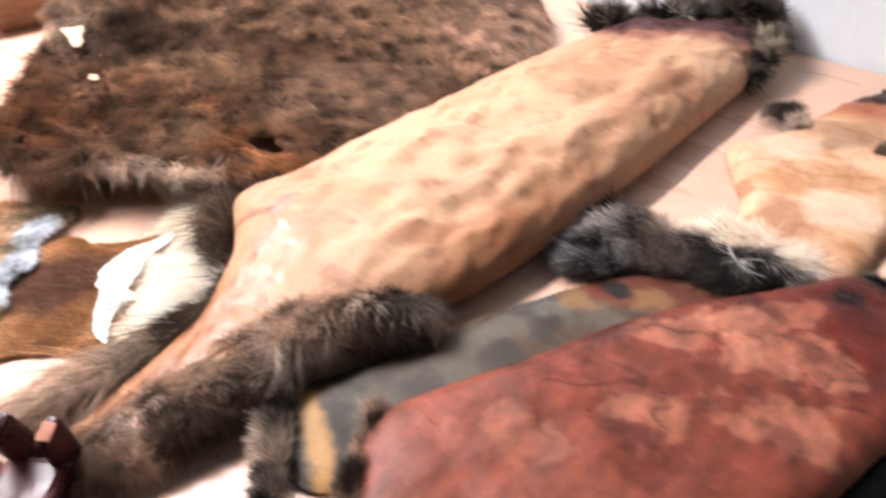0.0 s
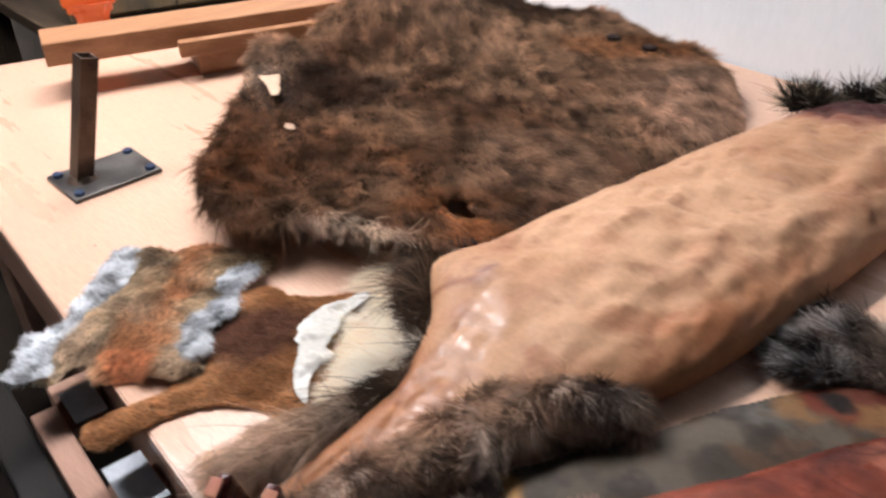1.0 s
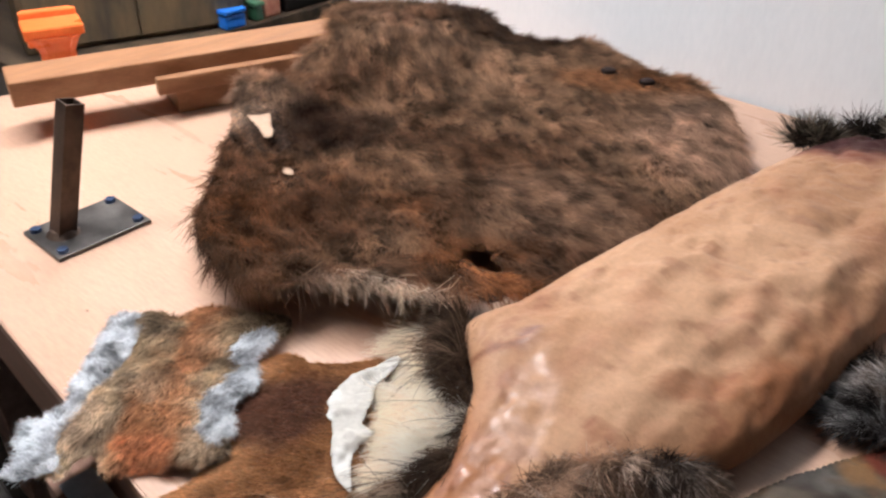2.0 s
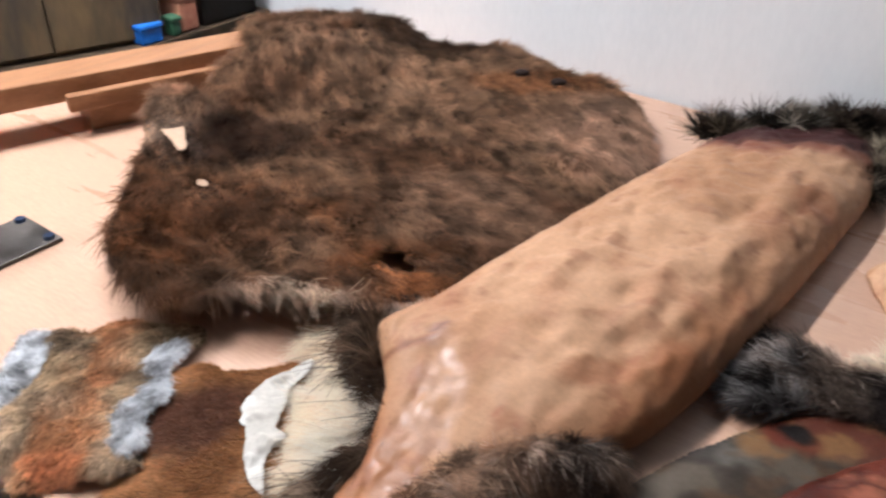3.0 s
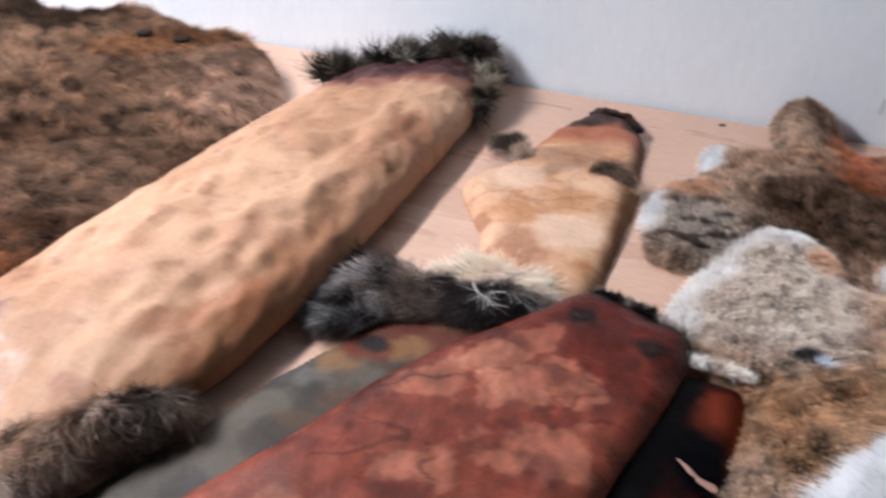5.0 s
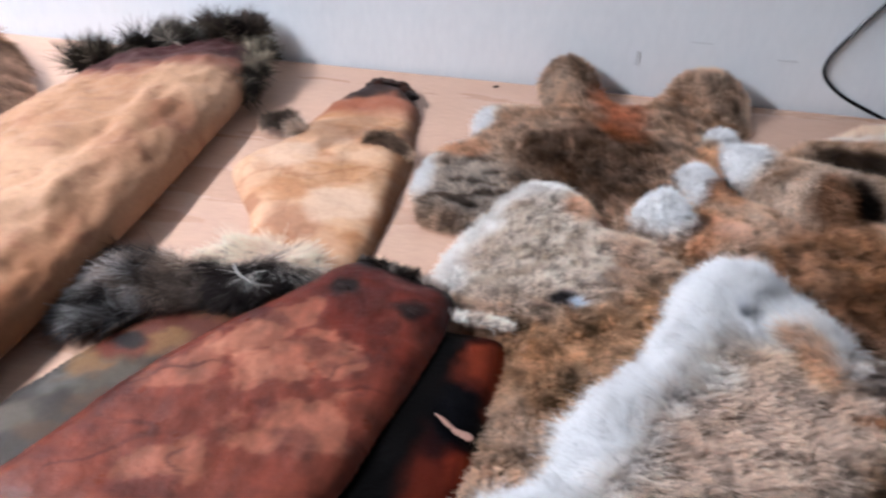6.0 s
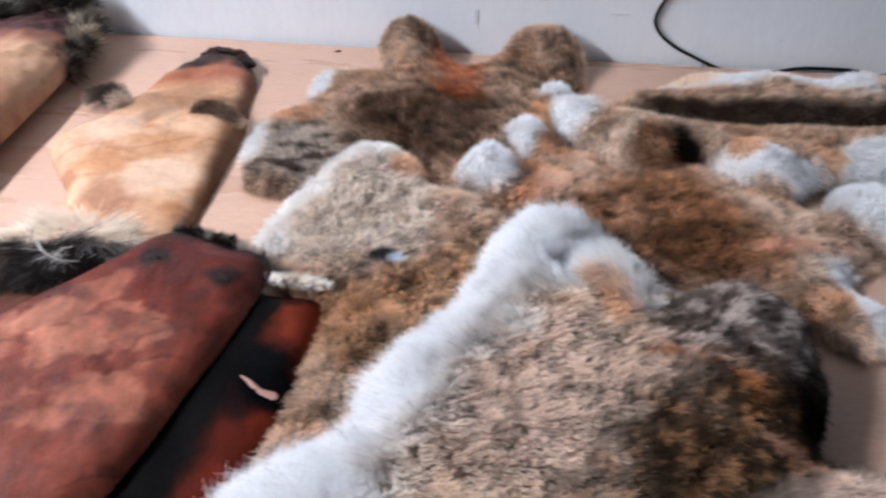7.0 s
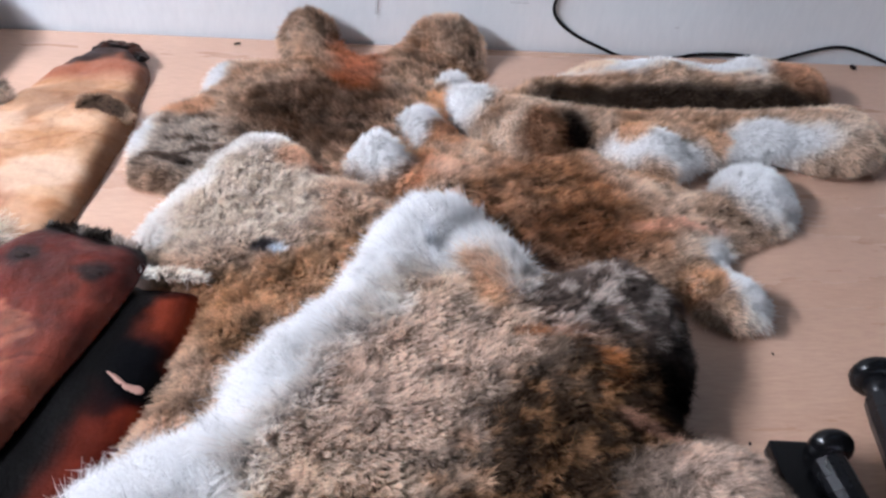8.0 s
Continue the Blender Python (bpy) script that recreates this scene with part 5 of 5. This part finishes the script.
sq_out = [(-0.947, 0.270), (-0.950, 0.297), (-0.918, 0.313), (-0.911, 0.348), (-0.876, 0.361), (-0.848, 0.383), (-0.828, 0.393), (-0.808, 0.380), (-0.810, 0.360), (-0.817, 0.345), (-0.798, 0.312), (-0.775, 0.286), (-0.758, 0.257), (-0.727, 0.240), (-0.706, 0.220), (-0.713, 0.196), (-0.737, 0.175), (-0.757, 0.151), (-0.774, 0.139), (-0.805, 0.147), (-0.810, 0.126), (-0.805, 0.109), (-0.821, 0.101), (-0.848, 0.119), (-0.861, 0.155), (-0.884, 0.198), (-0.911, 0.243)]
squirrel, qv, qq = flat_pelt("orange_grey_pelt", "small orange and grey pelt with white frayed edges", sq_out, 0.002, 0.012, squirrel_tone, HIDE, ripple=(0.007, 0.045, 7), group="", ragged=(0.006, 0.02), bumps=((-0.73, 0.185, 0.025, 0.012), (-0.79, 0.372, 0.018, 0.010), (-0.70, 0.215, 0.02, 0.010)))
fur("fur", qv, qq, HAIR, squirrel, 26000, 0.0085, squirrel_tone, flow_to(0.5, -0.8), gain=2.2, locktone=0.3, lay=0.9, wide=0.00025, wild=0.5, clump=0.009, lock=0.6, rootshade=0.6)
WHITE_FUZZ = plain_tone((0.45, 0.46, 0.475), (0.78, 0.80, 0.82), 185, 0.014)
for outline, z0, hair, way, lump in (
        ([(-0.809, 0.354), (-0.821, 0.345), (-0.821, 0.318), (-0.804, 0.303), (-0.784, 0.301), (-0.781, 0.284), (-0.779, 0.259), (-0.769, 0.237), (-0.747, 0.217), (-0.722, 0.213), (-0.719, 0.227), (-0.723, 0.241), (-0.746, 0.253), (-0.753, 0.273), (-0.757, 0.288), (-0.766, 0.299), (-0.781, 0.307), (-0.790, 0.324), (-0.795, 0.348)], 0.014, 0.008, (0.6, -0.4), 0.005),
        ([(-0.956, 0.285), (-0.966, 0.262), (-0.945, 0.232), (-0.918, 0.201), (-0.897, 0.174), (-0.878, 0.153), (-0.875, 0.130), (-0.882, 0.116), (-0.865, 0.100), (-0.844, 0.087), (-0.837, 0.073), (-0.818, 0.078), (-0.811, 0.097), (-0.813, 0.114), (-0.835, 0.122), (-0.846, 0.147), (-0.858, 0.178), (-0.882, 0.217), (-0.910, 0.255), (-0.938, 0.280)], 0.007, 0.007, (-0.6, -0.5), 0.004)):
    wv, wq, wn = sheet(outline, z0, 0.006, 0.006, 0.004, ripple=(lump, 0.022, 17), cell=0.003, ragged=(0.010, 0.018))
    flap = raw_mesh("white_edge", wv, wq, HIDE, squirrel, "frayed white edge", colours=WHITE_FUZZ(wv[:, 0], wv[:, 1]))
    fur("edge_fuzz", wv, wq, HAIR, flap, 5000, hair, WHITE_FUZZ, flow_to(*way), lay=0.8, wide=0.00024, wild=1.0, clump=0.007, gain=1.0, lock=0.8, locktone=0.5)


def chestnut_tone(x, y, z=None):
    c = blend((0.165, 0.085, 0.040), (0.235, 0.135, 0.070), step(-0.3, 0.3, fbm(x, y, 0.05, 191)))
    return blend(c, (0.065, 0.028, 0.022), 0.8 * spot(x, y, -0.713, 0.289, 0.055, 193, sx=1.4, turn=0.9))


chestnut, cv, cq = flat_pelt("chestnut_pelt", "small smooth chestnut-brown pelt with a pale underside edge", [(-0.774, 0.285), (-0.794, 0.313), (-0.775, 0.353), (-0.747, 0.363), (-0.718, 0.389), (-0.701, 0.412), (-0.684, 0.422), (-0.670, 0.418), (-0.658, 0.374), (-0.635, 0.344), (-0.612, 0.311), (-0.591, 0.278), (-0.570, 0.252), (-0.564, 0.241), (-0.581, 0.235), (-0.601, 0.240), (-0.621, 0.237), (-0.639, 0.224), (-0.658, 0.206), (-0.671, 0.183), (-0.678, 0.159), (-0.680, 0.128), (-0.680, 0.103), (-0.699, 0.093), (-0.719, 0.104), (-0.719, 0.129), (-0.711, 0.164), (-0.710, 0.195), (-0.707, 0.219), (-0.731, 0.239), (-0.751, 0.256)], 0.002, 0.010, chestnut_tone, HIDE, ripple=(0.004, 0.06, 8), group="", shell=0.006)
fur("fur", cv, cq, HAIR, chestnut, 16000, 0.006, chestnut_tone, flow_to(-0.6, -0.7), gain=2.1, locktone=0.18, lay=0.9, wide=0.0003, wild=0.2, clump=0.006, uneven=0.2, lock=0.2, rootshade=0.85, flecks=0.12)
bv, bq, bn = sheet([(-0.690, 0.335), (-0.696, 0.356), (-0.690, 0.382), (-0.681, 0.416), (-0.671, 0.415), (-0.667, 0.391), (-0.665, 0.373), (-0.651, 0.353), (-0.641, 0.329), (-0.623, 0.327), (-0.620, 0.315), (-0.617, 0.295), (-0.602, 0.278), (-0.588, 0.264), (-0.603, 0.262), (-0.631, 0.281), (-0.654, 0.303), (-0.676, 0.318)], 0.013, 0.005, 0.006, 0.004, ripple=(0.008, 0.018, 18), cell=0.0025, ragged=(0.005, 0.012))
raw_mesh("pale_edge", bv, bq, SKIN, chestnut, "off-white turned-over skin edge", colours=plain_tone((0.46, 0.44, 0.40), (0.60, 0.585, 0.55), 195, 0.03)(bv[:, 0], bv[:, 1]))


# ---- rabbit pelts ----
def agouti(x, y, seed, warm=0.5):
    """Banded wild-coat colour: beige and grey-brown, warmed in patches, flecked with dark."""
    c = blend((0.126, 0.093, 0.068), (0.206, 0.167, 0.134), step(-0.3, 0.3, fbm(x, y, 0.05, seed)))
    c = blend(c, (0.15, 0.089, 0.048), warm * step(-0.1, 0.35, fbm(x, y, 0.12, seed + 2)))
    c = blend(c, (0.27, 0.212, 0.168), 0.5 * step(0.08, 0.4, fbm(x, y, 0.012, seed + 6, 3)))
    return blend(c, (0.050, 0.030, 0.018), 0.3 * step(0.08, 0.4, fbm(x, y, 0.014, seed + 4, 3)))


WHITE = (0.25, 0.247, 0.244)


def rabbit(label, outline, z0, thick, tone, count, hair=0.0115, flow=(0.6, -0.7), bumps=(), ripple=(0.008, 0.08, 13), rim=0.02, lift=None, lay=0.6, cell=0.006, shell=0.012, belly=None, **more):
    p = np.array(outline)
    ob = thing("rabbit_pelt", label, "rabbit pelt", "rabbit pelts", at=(p[:, 0].mean(), p[:, 1].mean(), z0))
    v, q, n = sheet(outline, z0, thick, rim, shell, bumps, ripple, cell, lift=lift, ragged=(0.004, 0.03))
    raw_mesh("hide", v, q, HIDE, ob, colours=np.clip(tone(v[:, 0], v[:, 1]) * (2.1 + 0.9 * step(0.16, 0.2, tone(v[:, 0], v[:, 1]).min(1))[:, None]), 0, 0.78))
    way = flow if callable(flow) else flow_to(*flow)
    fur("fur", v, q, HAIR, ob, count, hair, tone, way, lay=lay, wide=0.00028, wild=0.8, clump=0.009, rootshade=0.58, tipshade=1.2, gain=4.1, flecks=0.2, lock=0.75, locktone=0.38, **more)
    if belly is not None:
        fur("belly_fur", v, q, HAIR, ob, 26000, 0.022, tone, way, lay=0.78, wide=0.00026, wild=1.1, clump=0.017, rootshade=0.8, tipshade=1.1, gain=3.9, flecks=0.12, lock=0.95, locktone=0.35, uneven=0.5, where=lambda x, y, z: belly(x, y) > 0.55, label="long soft white belly fur")
    return ob


def tone_a(x, y, z=None):
    c = agouti(x, y, 201, 0.5)
    c = blend(c, (0.23, 0.18, 0.14), 0.5 * spot(x, y, 0.40, 1.15, 0.07, 202, rough=0.6))
    c = blend(c, (0.035, 0.015, 0.006), 0.7 * spot(x, y, 0.25, 1.08, 0.12, 203))
    c = blend(c, (0.13, 0.045, 0.016), 0.7 * spot(x, y, 0.30, 1.25, 0.09, 205, sx=0.6, sy=1.3))
    streak = step(0.0, 0.3, fbm(x * 0.6, y * 1.8, 0.022, 206, 3))[:, None]
    c = blend(c, np.array((0.16, 0.145, 0.13)) * (1 - streak) + np.array((0.045, 0.035, 0.03)) * streak, 0.85 * spot(x, y, 0.085, 1.00, 0.085, 207))
    c = blend(c, (0.26, 0.17, 0.11), 0.6 * spot(x, y, 0.075, 1.09, 0.04, 209))
    return blend(c, WHITE, np.maximum.reduce([spot(x, y, 0.085, 1.205, 0.05, 211, sx=0.7, sy=1.2), 0.9 * spot(x, y, 0.02, 1.03, 0.045, 213, sx=0.6, sy=1.5), 0.8 * spot(x, y, 0.06, 1.13, 0.025, 214)]))


rabbit("grey-brown rabbit pelt with rusty ears against the wall", [(0.045, 0.90), (0.015, 0.98), (0.015, 1.04), (0.035, 1.10), (0.075, 1.14), (0.085, 1.235), (0.125, 1.255), (0.185, 1.265), (0.175, 1.33), (0.205, 1.372), (0.25, 1.368), (0.29, 1.30), (0.36, 1.31), (0.41, 1.365), (0.475, 1.37), (0.51, 1.33), (0.50, 1.25), (0.44, 1.21), (0.42, 1.1), (0.38, 0.97), (0.29, 0.90), (0.17, 0.93)], 0.002, 0.022, tone_a, 85000, flow=(-0.5, -0.8),
       lift=lambda x, y, d: 0.035 * step(1.27, 1.37, y), bumps=((0.22, 1.35, 0.04, 0.014), (0.46, 1.34, 0.045, 0.014), (0.2, 1.1, 0.08, 0.012)))


def tone_b(x, y, z=None):
    c = agouti(x, y, 221, 0.6)
    c = blend(c, (0.125, 0.078, 0.040), 0.65 * spot(x, y, 0.26, 0.70, 0.15, 223))
    c = blend(c, (0.225, 0.200, 0.178), 0.92 * spot(x, y, 0.16, 0.87, 0.17, 225))
    c = blend(c, (0.285, 0.268, 0.258), 0.9 * np.maximum.reduce([spot(x, y, 0.095, 0.89, 0.075, 227, sx=0.55, sy=1.6, turn=-0.4), spot(x, y, 0.165, 0.985, 0.05, 228, sx=1.3), spot(x, y, 0.07, 0.80, 0.035, 230)]))
    c = blend(c, (0.26, 0.165, 0.105), 0.7 * spot(x, y, 0.235, 0.93, 0.028, 229, sx=1.3))
    c = blend(c, (0.06, 0.025, 0.018), 0.85 * spot(x, y, 0.262, 0.915, 0.016, 233, sx=1.3))
    c = blend(c, (0.03, 0.026, 0.03), 0.9 * spot(x, y, 0.208, 0.757, 0.017, 231, rough=0.2))
    return blend(c, (0.25, 0.27, 0.30), 0.9 * spot(x, y, 0.220, 0.752, 0.012, 232, rough=0.2))


rabbit("fawn-grey rabbit pelt with a pale flank beside red pelts", [(0.06, 0.80), (0.085, 0.87), (0.115, 0.955), (0.15, 1.005), (0.205, 1.0), (0.25, 0.935), (0.30, 0.895), (0.35, 0.85), (0.40, 0.78), (0.34, 0.60), (0.26, 0.48), (0.16, 0.42), (0.10, 0.44), (0.13, 0.56), (0.15, 0.68), (0.09, 0.73)], 0.002, 0.026, tone_b, 85000, flow=(0.2, -0.9), bumps=((0.19, 0.95, 0.05, 0.022), (0.235, 0.93, 0.025, 0.014), (0.31, 0.86, 0.05, 0.010), (0.1, 0.78, 0.04, -0.012)))


def tone_c(x, y, z=None):
    c = agouti(x, y, 241, 0.7)
    c = blend(c, (0.095, 0.046, 0.020), 0.75 * spot(x, y, 0.55, 0.85, 0.14, 243))
    c = blend(c, (0.045, 0.018, 0.007), 0.65 * spot(x, y, 0.57, 0.80, 0.09, 244))
    c = blend(c, (0.22, 0.145, 0.105), 0.5 * spot(x, y, 0.41, 0.92, 0.05, 245))
    c = blend(c, (0.22, 0.13, 0.095), 0.5 * spot(x, y, 0.685, 0.81, 0.045, 246, sx=1.5, sy=0.4))
    c = blend(c, (0.16, 0.09, 0.05), 0.75 * np.maximum(spot(x, y, 0.372, 0.905, 0.045, 248, sx=0.6, sy=1.4), spot(x, y, 0.425, 1.06, 0.06, 257, sx=0.6, sy=1.5)))
    w = np.maximum.reduce([spot(x, y, 0.330, 0.935, 0.050, 247, rough=0.2), spot(x, y, 0.385, 1.05, 0.050, 249, sx=0.65, sy=1.4, turn=-0.4), spot(x, y, 0.455, 1.20, 0.045, 251), spot(x, y, 0.84, 0.90, 0.085, 253, rough=0.2), spot(x, y, 0.738, 0.725, 0.06, 255, sx=0.55, sy=1.6)])
    c = blend(c, WHITE, w)
    return blend(c, (0.29, 0.19, 0.115), 0.65 * np.maximum(spot(x, y, 0.415, 1.12, 0.03, 258, sx=0.7, sy=1.4), spot(x, y, 0.365, 0.955, 0.025, 259)))


rabbit("reddish-brown rabbit pelt with spread white legs", [(0.285, 0.90), (0.305, 0.965), (0.355, 0.985), (0.36, 1.05), (0.41, 1.17), (0.445, 1.225), (0.475, 1.19), (0.44, 1.06), (0.50, 1.02), (0.63, 1.0), (0.75, 0.90), (0.80, 0.955), (0.87, 0.965), (0.885, 0.90), (0.84, 0.83), (0.755, 0.785), (0.735, 0.75), (0.757, 0.695), (0.735, 0.65), (0.685, 0.66), (0.65, 0.70), (0.51, 0.70), (0.43, 0.78), (0.34, 0.85)], 0.003, 0.024, tone_c, 90000, flow=(0.5, -0.8), bumps=((0.330, 0.93, 0.034, 0.042), (0.385, 1.05, 0.03, 0.028), (0.372, 0.985, 0.02, -0.010), (0.455, 1.19, 0.03, 0.014), (0.83, 0.9, 0.05, 0.012), (0.725, 0.69, 0.03, 0.012), (0.42, 0.88, 0.05, 0.012)))


def white_edge_d(x, y):
    edge = (x - 0.12) * -0.844 + (y - 0.43) * 0.537
    k = step(-0.105, -0.05, edge + 0.03 * fbm(x, y, 0.06, 267)) * step(0.46, 0.40, x)
    return np.maximum.reduce([k, spot(x, y, 0.405, 0.75, 0.09, 269, rough=0.2), 0.9 * spot(x, y, 0.46, 0.70, 0.05, 272, sx=0.7, sy=1.3)])


def tone_d(x, y, z=None):
    c = agouti(x, y, 261, 0.3)
    c = blend(c, (0.185, 0.15, 0.125), 0.75 * spot(x, y, 0.34, 0.53, 0.12, 270, sx=1.3))
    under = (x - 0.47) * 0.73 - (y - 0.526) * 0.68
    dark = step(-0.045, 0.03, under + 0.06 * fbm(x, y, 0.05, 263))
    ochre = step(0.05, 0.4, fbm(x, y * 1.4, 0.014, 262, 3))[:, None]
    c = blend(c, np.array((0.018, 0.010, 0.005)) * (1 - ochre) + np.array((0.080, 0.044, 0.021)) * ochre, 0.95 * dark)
    c = blend(c, (0.16, 0.066, 0.022), 0.75 * step(0.05, 0.3, fbm(x * 0.5, y * 2, 0.03, 268)) * spot(x, y, 0.49, 0.555, 0.06, 260))
    # near-black right flank: dark fur, with its shade put into the colour
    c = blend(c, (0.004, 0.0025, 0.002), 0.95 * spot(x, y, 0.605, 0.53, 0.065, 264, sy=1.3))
    c = blend(c, (0.15, 0.085, 0.06), 0.5 * spot(x, y, 0.55, 0.475, 0.03, 275, sx=1.3, sy=0.35, turn=-0.5))
    speckle = step(0.0, 0.3, fbm(x, y, 0.011, 274, 3))[:, None]
    c = blend(c, (0.045, 0.036, 0.032) * (1 - speckle) + np.array((0.155, 0.137, 0.124)) * speckle, 0.9 * spot(x, y, 0.55, 0.64, 0.10, 265))
    c = blend(c, (0.18, 0.145, 0.12), 0.85 * spot(x, y, 0.595, 0.405, 0.065, 266, sx=1.3))
    c = blend(c, WHITE, white_edge_d(x, y))
    # blue-grey spot in the white: crease shading painted into the fur
    c = blend(c, (0.13, 0.135, 0.145), 0.7 * spot(x, y, 0.388, 0.715, 0.020, 273, sx=0.6, sy=1.6, turn=0.3))
    return blend(c, (0.20, 0.132, 0.082), 0.7 * spot(x, y, 0.438, 0.668, 0.040, 271, sx=0.65, sy=1.4))


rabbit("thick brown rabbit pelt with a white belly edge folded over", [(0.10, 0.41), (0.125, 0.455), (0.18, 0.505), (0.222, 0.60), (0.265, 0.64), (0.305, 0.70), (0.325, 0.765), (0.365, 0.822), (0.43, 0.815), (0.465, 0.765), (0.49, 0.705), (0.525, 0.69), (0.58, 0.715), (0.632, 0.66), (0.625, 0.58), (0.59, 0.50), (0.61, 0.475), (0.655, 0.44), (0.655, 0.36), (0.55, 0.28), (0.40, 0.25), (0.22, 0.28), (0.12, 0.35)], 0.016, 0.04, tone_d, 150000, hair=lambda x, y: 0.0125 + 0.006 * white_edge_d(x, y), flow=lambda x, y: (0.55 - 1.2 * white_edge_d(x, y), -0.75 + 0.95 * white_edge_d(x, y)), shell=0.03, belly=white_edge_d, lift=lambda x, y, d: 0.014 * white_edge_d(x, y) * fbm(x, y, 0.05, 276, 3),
       bumps=((0.56, 0.65, 0.06, 0.022), (0.38, 0.76, 0.04, 0.018), (0.392, 0.718, 0.018, -0.024), (0.455, 0.71, 0.03, 0.014), (0.5, 0.52, 0.08, 0.012), (0.61, 0.42, 0.05, 0.010), (0.24, 0.56, 0.04, 0.008)))


def tone_e(x, y, z=None):
    c = agouti(x, y, 281, 0.4)
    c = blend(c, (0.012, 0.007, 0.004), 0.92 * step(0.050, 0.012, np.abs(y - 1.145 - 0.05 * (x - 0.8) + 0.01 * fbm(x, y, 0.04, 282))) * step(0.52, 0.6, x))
    c = blend(c, WHITE, step(1.195, 1.228, y + 0.02 * fbm(x, y, 0.05, 283)) * step(1.0, 0.94, x))
    c = blend(c, (0.29, 0.20, 0.13), 0.6 * spot(x, y, 0.68, 1.26, 0.05, 284))
    return blend(c, (0.13, 0.074, 0.045), 0.7 * spot(x, y, 1.03, 1.23, 0.07, 285))


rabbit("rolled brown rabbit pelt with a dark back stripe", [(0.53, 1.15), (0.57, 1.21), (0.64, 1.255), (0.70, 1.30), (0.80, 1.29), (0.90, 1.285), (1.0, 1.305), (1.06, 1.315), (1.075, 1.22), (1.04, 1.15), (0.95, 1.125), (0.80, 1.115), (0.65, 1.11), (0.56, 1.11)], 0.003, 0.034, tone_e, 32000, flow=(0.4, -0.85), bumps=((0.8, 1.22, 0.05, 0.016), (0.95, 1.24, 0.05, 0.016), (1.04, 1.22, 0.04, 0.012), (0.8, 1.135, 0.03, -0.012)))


def tone_f(x, y, z=None):
    c = agouti(x, y, 291, 0.5)
    c = blend(c, (0.075, 0.032, 0.012), 0.75 * spot(x, y, 0.565, 0.98, 0.055, 293))
    # black patch paints the shadow beside the white paw
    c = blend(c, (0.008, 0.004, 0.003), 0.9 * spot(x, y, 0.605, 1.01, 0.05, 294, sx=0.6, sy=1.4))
    w = np.maximum.reduce([spot(x, y, 0.455, 1.11, 0.055, 295, rough=0.2), spot(x, y, 0.70, 0.975, 0.085, 297, sx=1.25, sy=0.55, turn=-0.25), spot(x, y, 0.89, 1.005, 0.10, 299, sx=1.4, sy=0.38, turn=0.15)])
    c = blend(c, WHITE, w)
    return blend(c, (0.29, 0.185, 0.11), 0.75 * np.maximum(spot(x, y, 0.685, 1.0, 0.03, 300), spot(x, y, 0.80, 1.0, 0.025, 301)))


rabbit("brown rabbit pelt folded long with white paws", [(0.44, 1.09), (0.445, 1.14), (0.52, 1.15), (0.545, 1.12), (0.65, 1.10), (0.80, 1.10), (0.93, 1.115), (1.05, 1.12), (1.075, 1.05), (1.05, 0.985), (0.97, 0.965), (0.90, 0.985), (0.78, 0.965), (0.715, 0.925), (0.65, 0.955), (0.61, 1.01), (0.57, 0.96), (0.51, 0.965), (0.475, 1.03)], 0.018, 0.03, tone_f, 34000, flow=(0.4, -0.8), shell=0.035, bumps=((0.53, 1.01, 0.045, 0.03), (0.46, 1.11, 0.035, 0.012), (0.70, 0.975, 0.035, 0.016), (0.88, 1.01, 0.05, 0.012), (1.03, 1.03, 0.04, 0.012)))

# crumbs and marks on the bench
for x, y, r in ((0.101, 1.352, 0.005), (0.669, 0.503, 0.0022), (1.203, 1.36, 0.009), (0.74, 0.62, 0.002), (-1.01, 0.25, 0.0015)):
    bm = bmesh.new()
    bmesh.ops.create_icosphere(bm, subdivisions=1, radius=r, matrix=pose(x, y, r * 0.25, 0, 0, 40 * x * 9) @ Matrix.Diagonal((1.4, 0.7, 0.3, 1)))
    tagged(part("crumb", bm, SCAB_AND_SHADE), "tiny dark crumb on the plywood bench top", "crumb", "crumbs on the bench")

# scuffs on the wall
for x0, x1, z0, z1 in SCUFFS:
    part("scuff_mark", boxed((min(x0, x1), WALL - 0.0012, min(z0, z1)), (max(x0, x1), WALL + 0.002, max(z0, z1)), 0.0), SCUFF, wall_back)
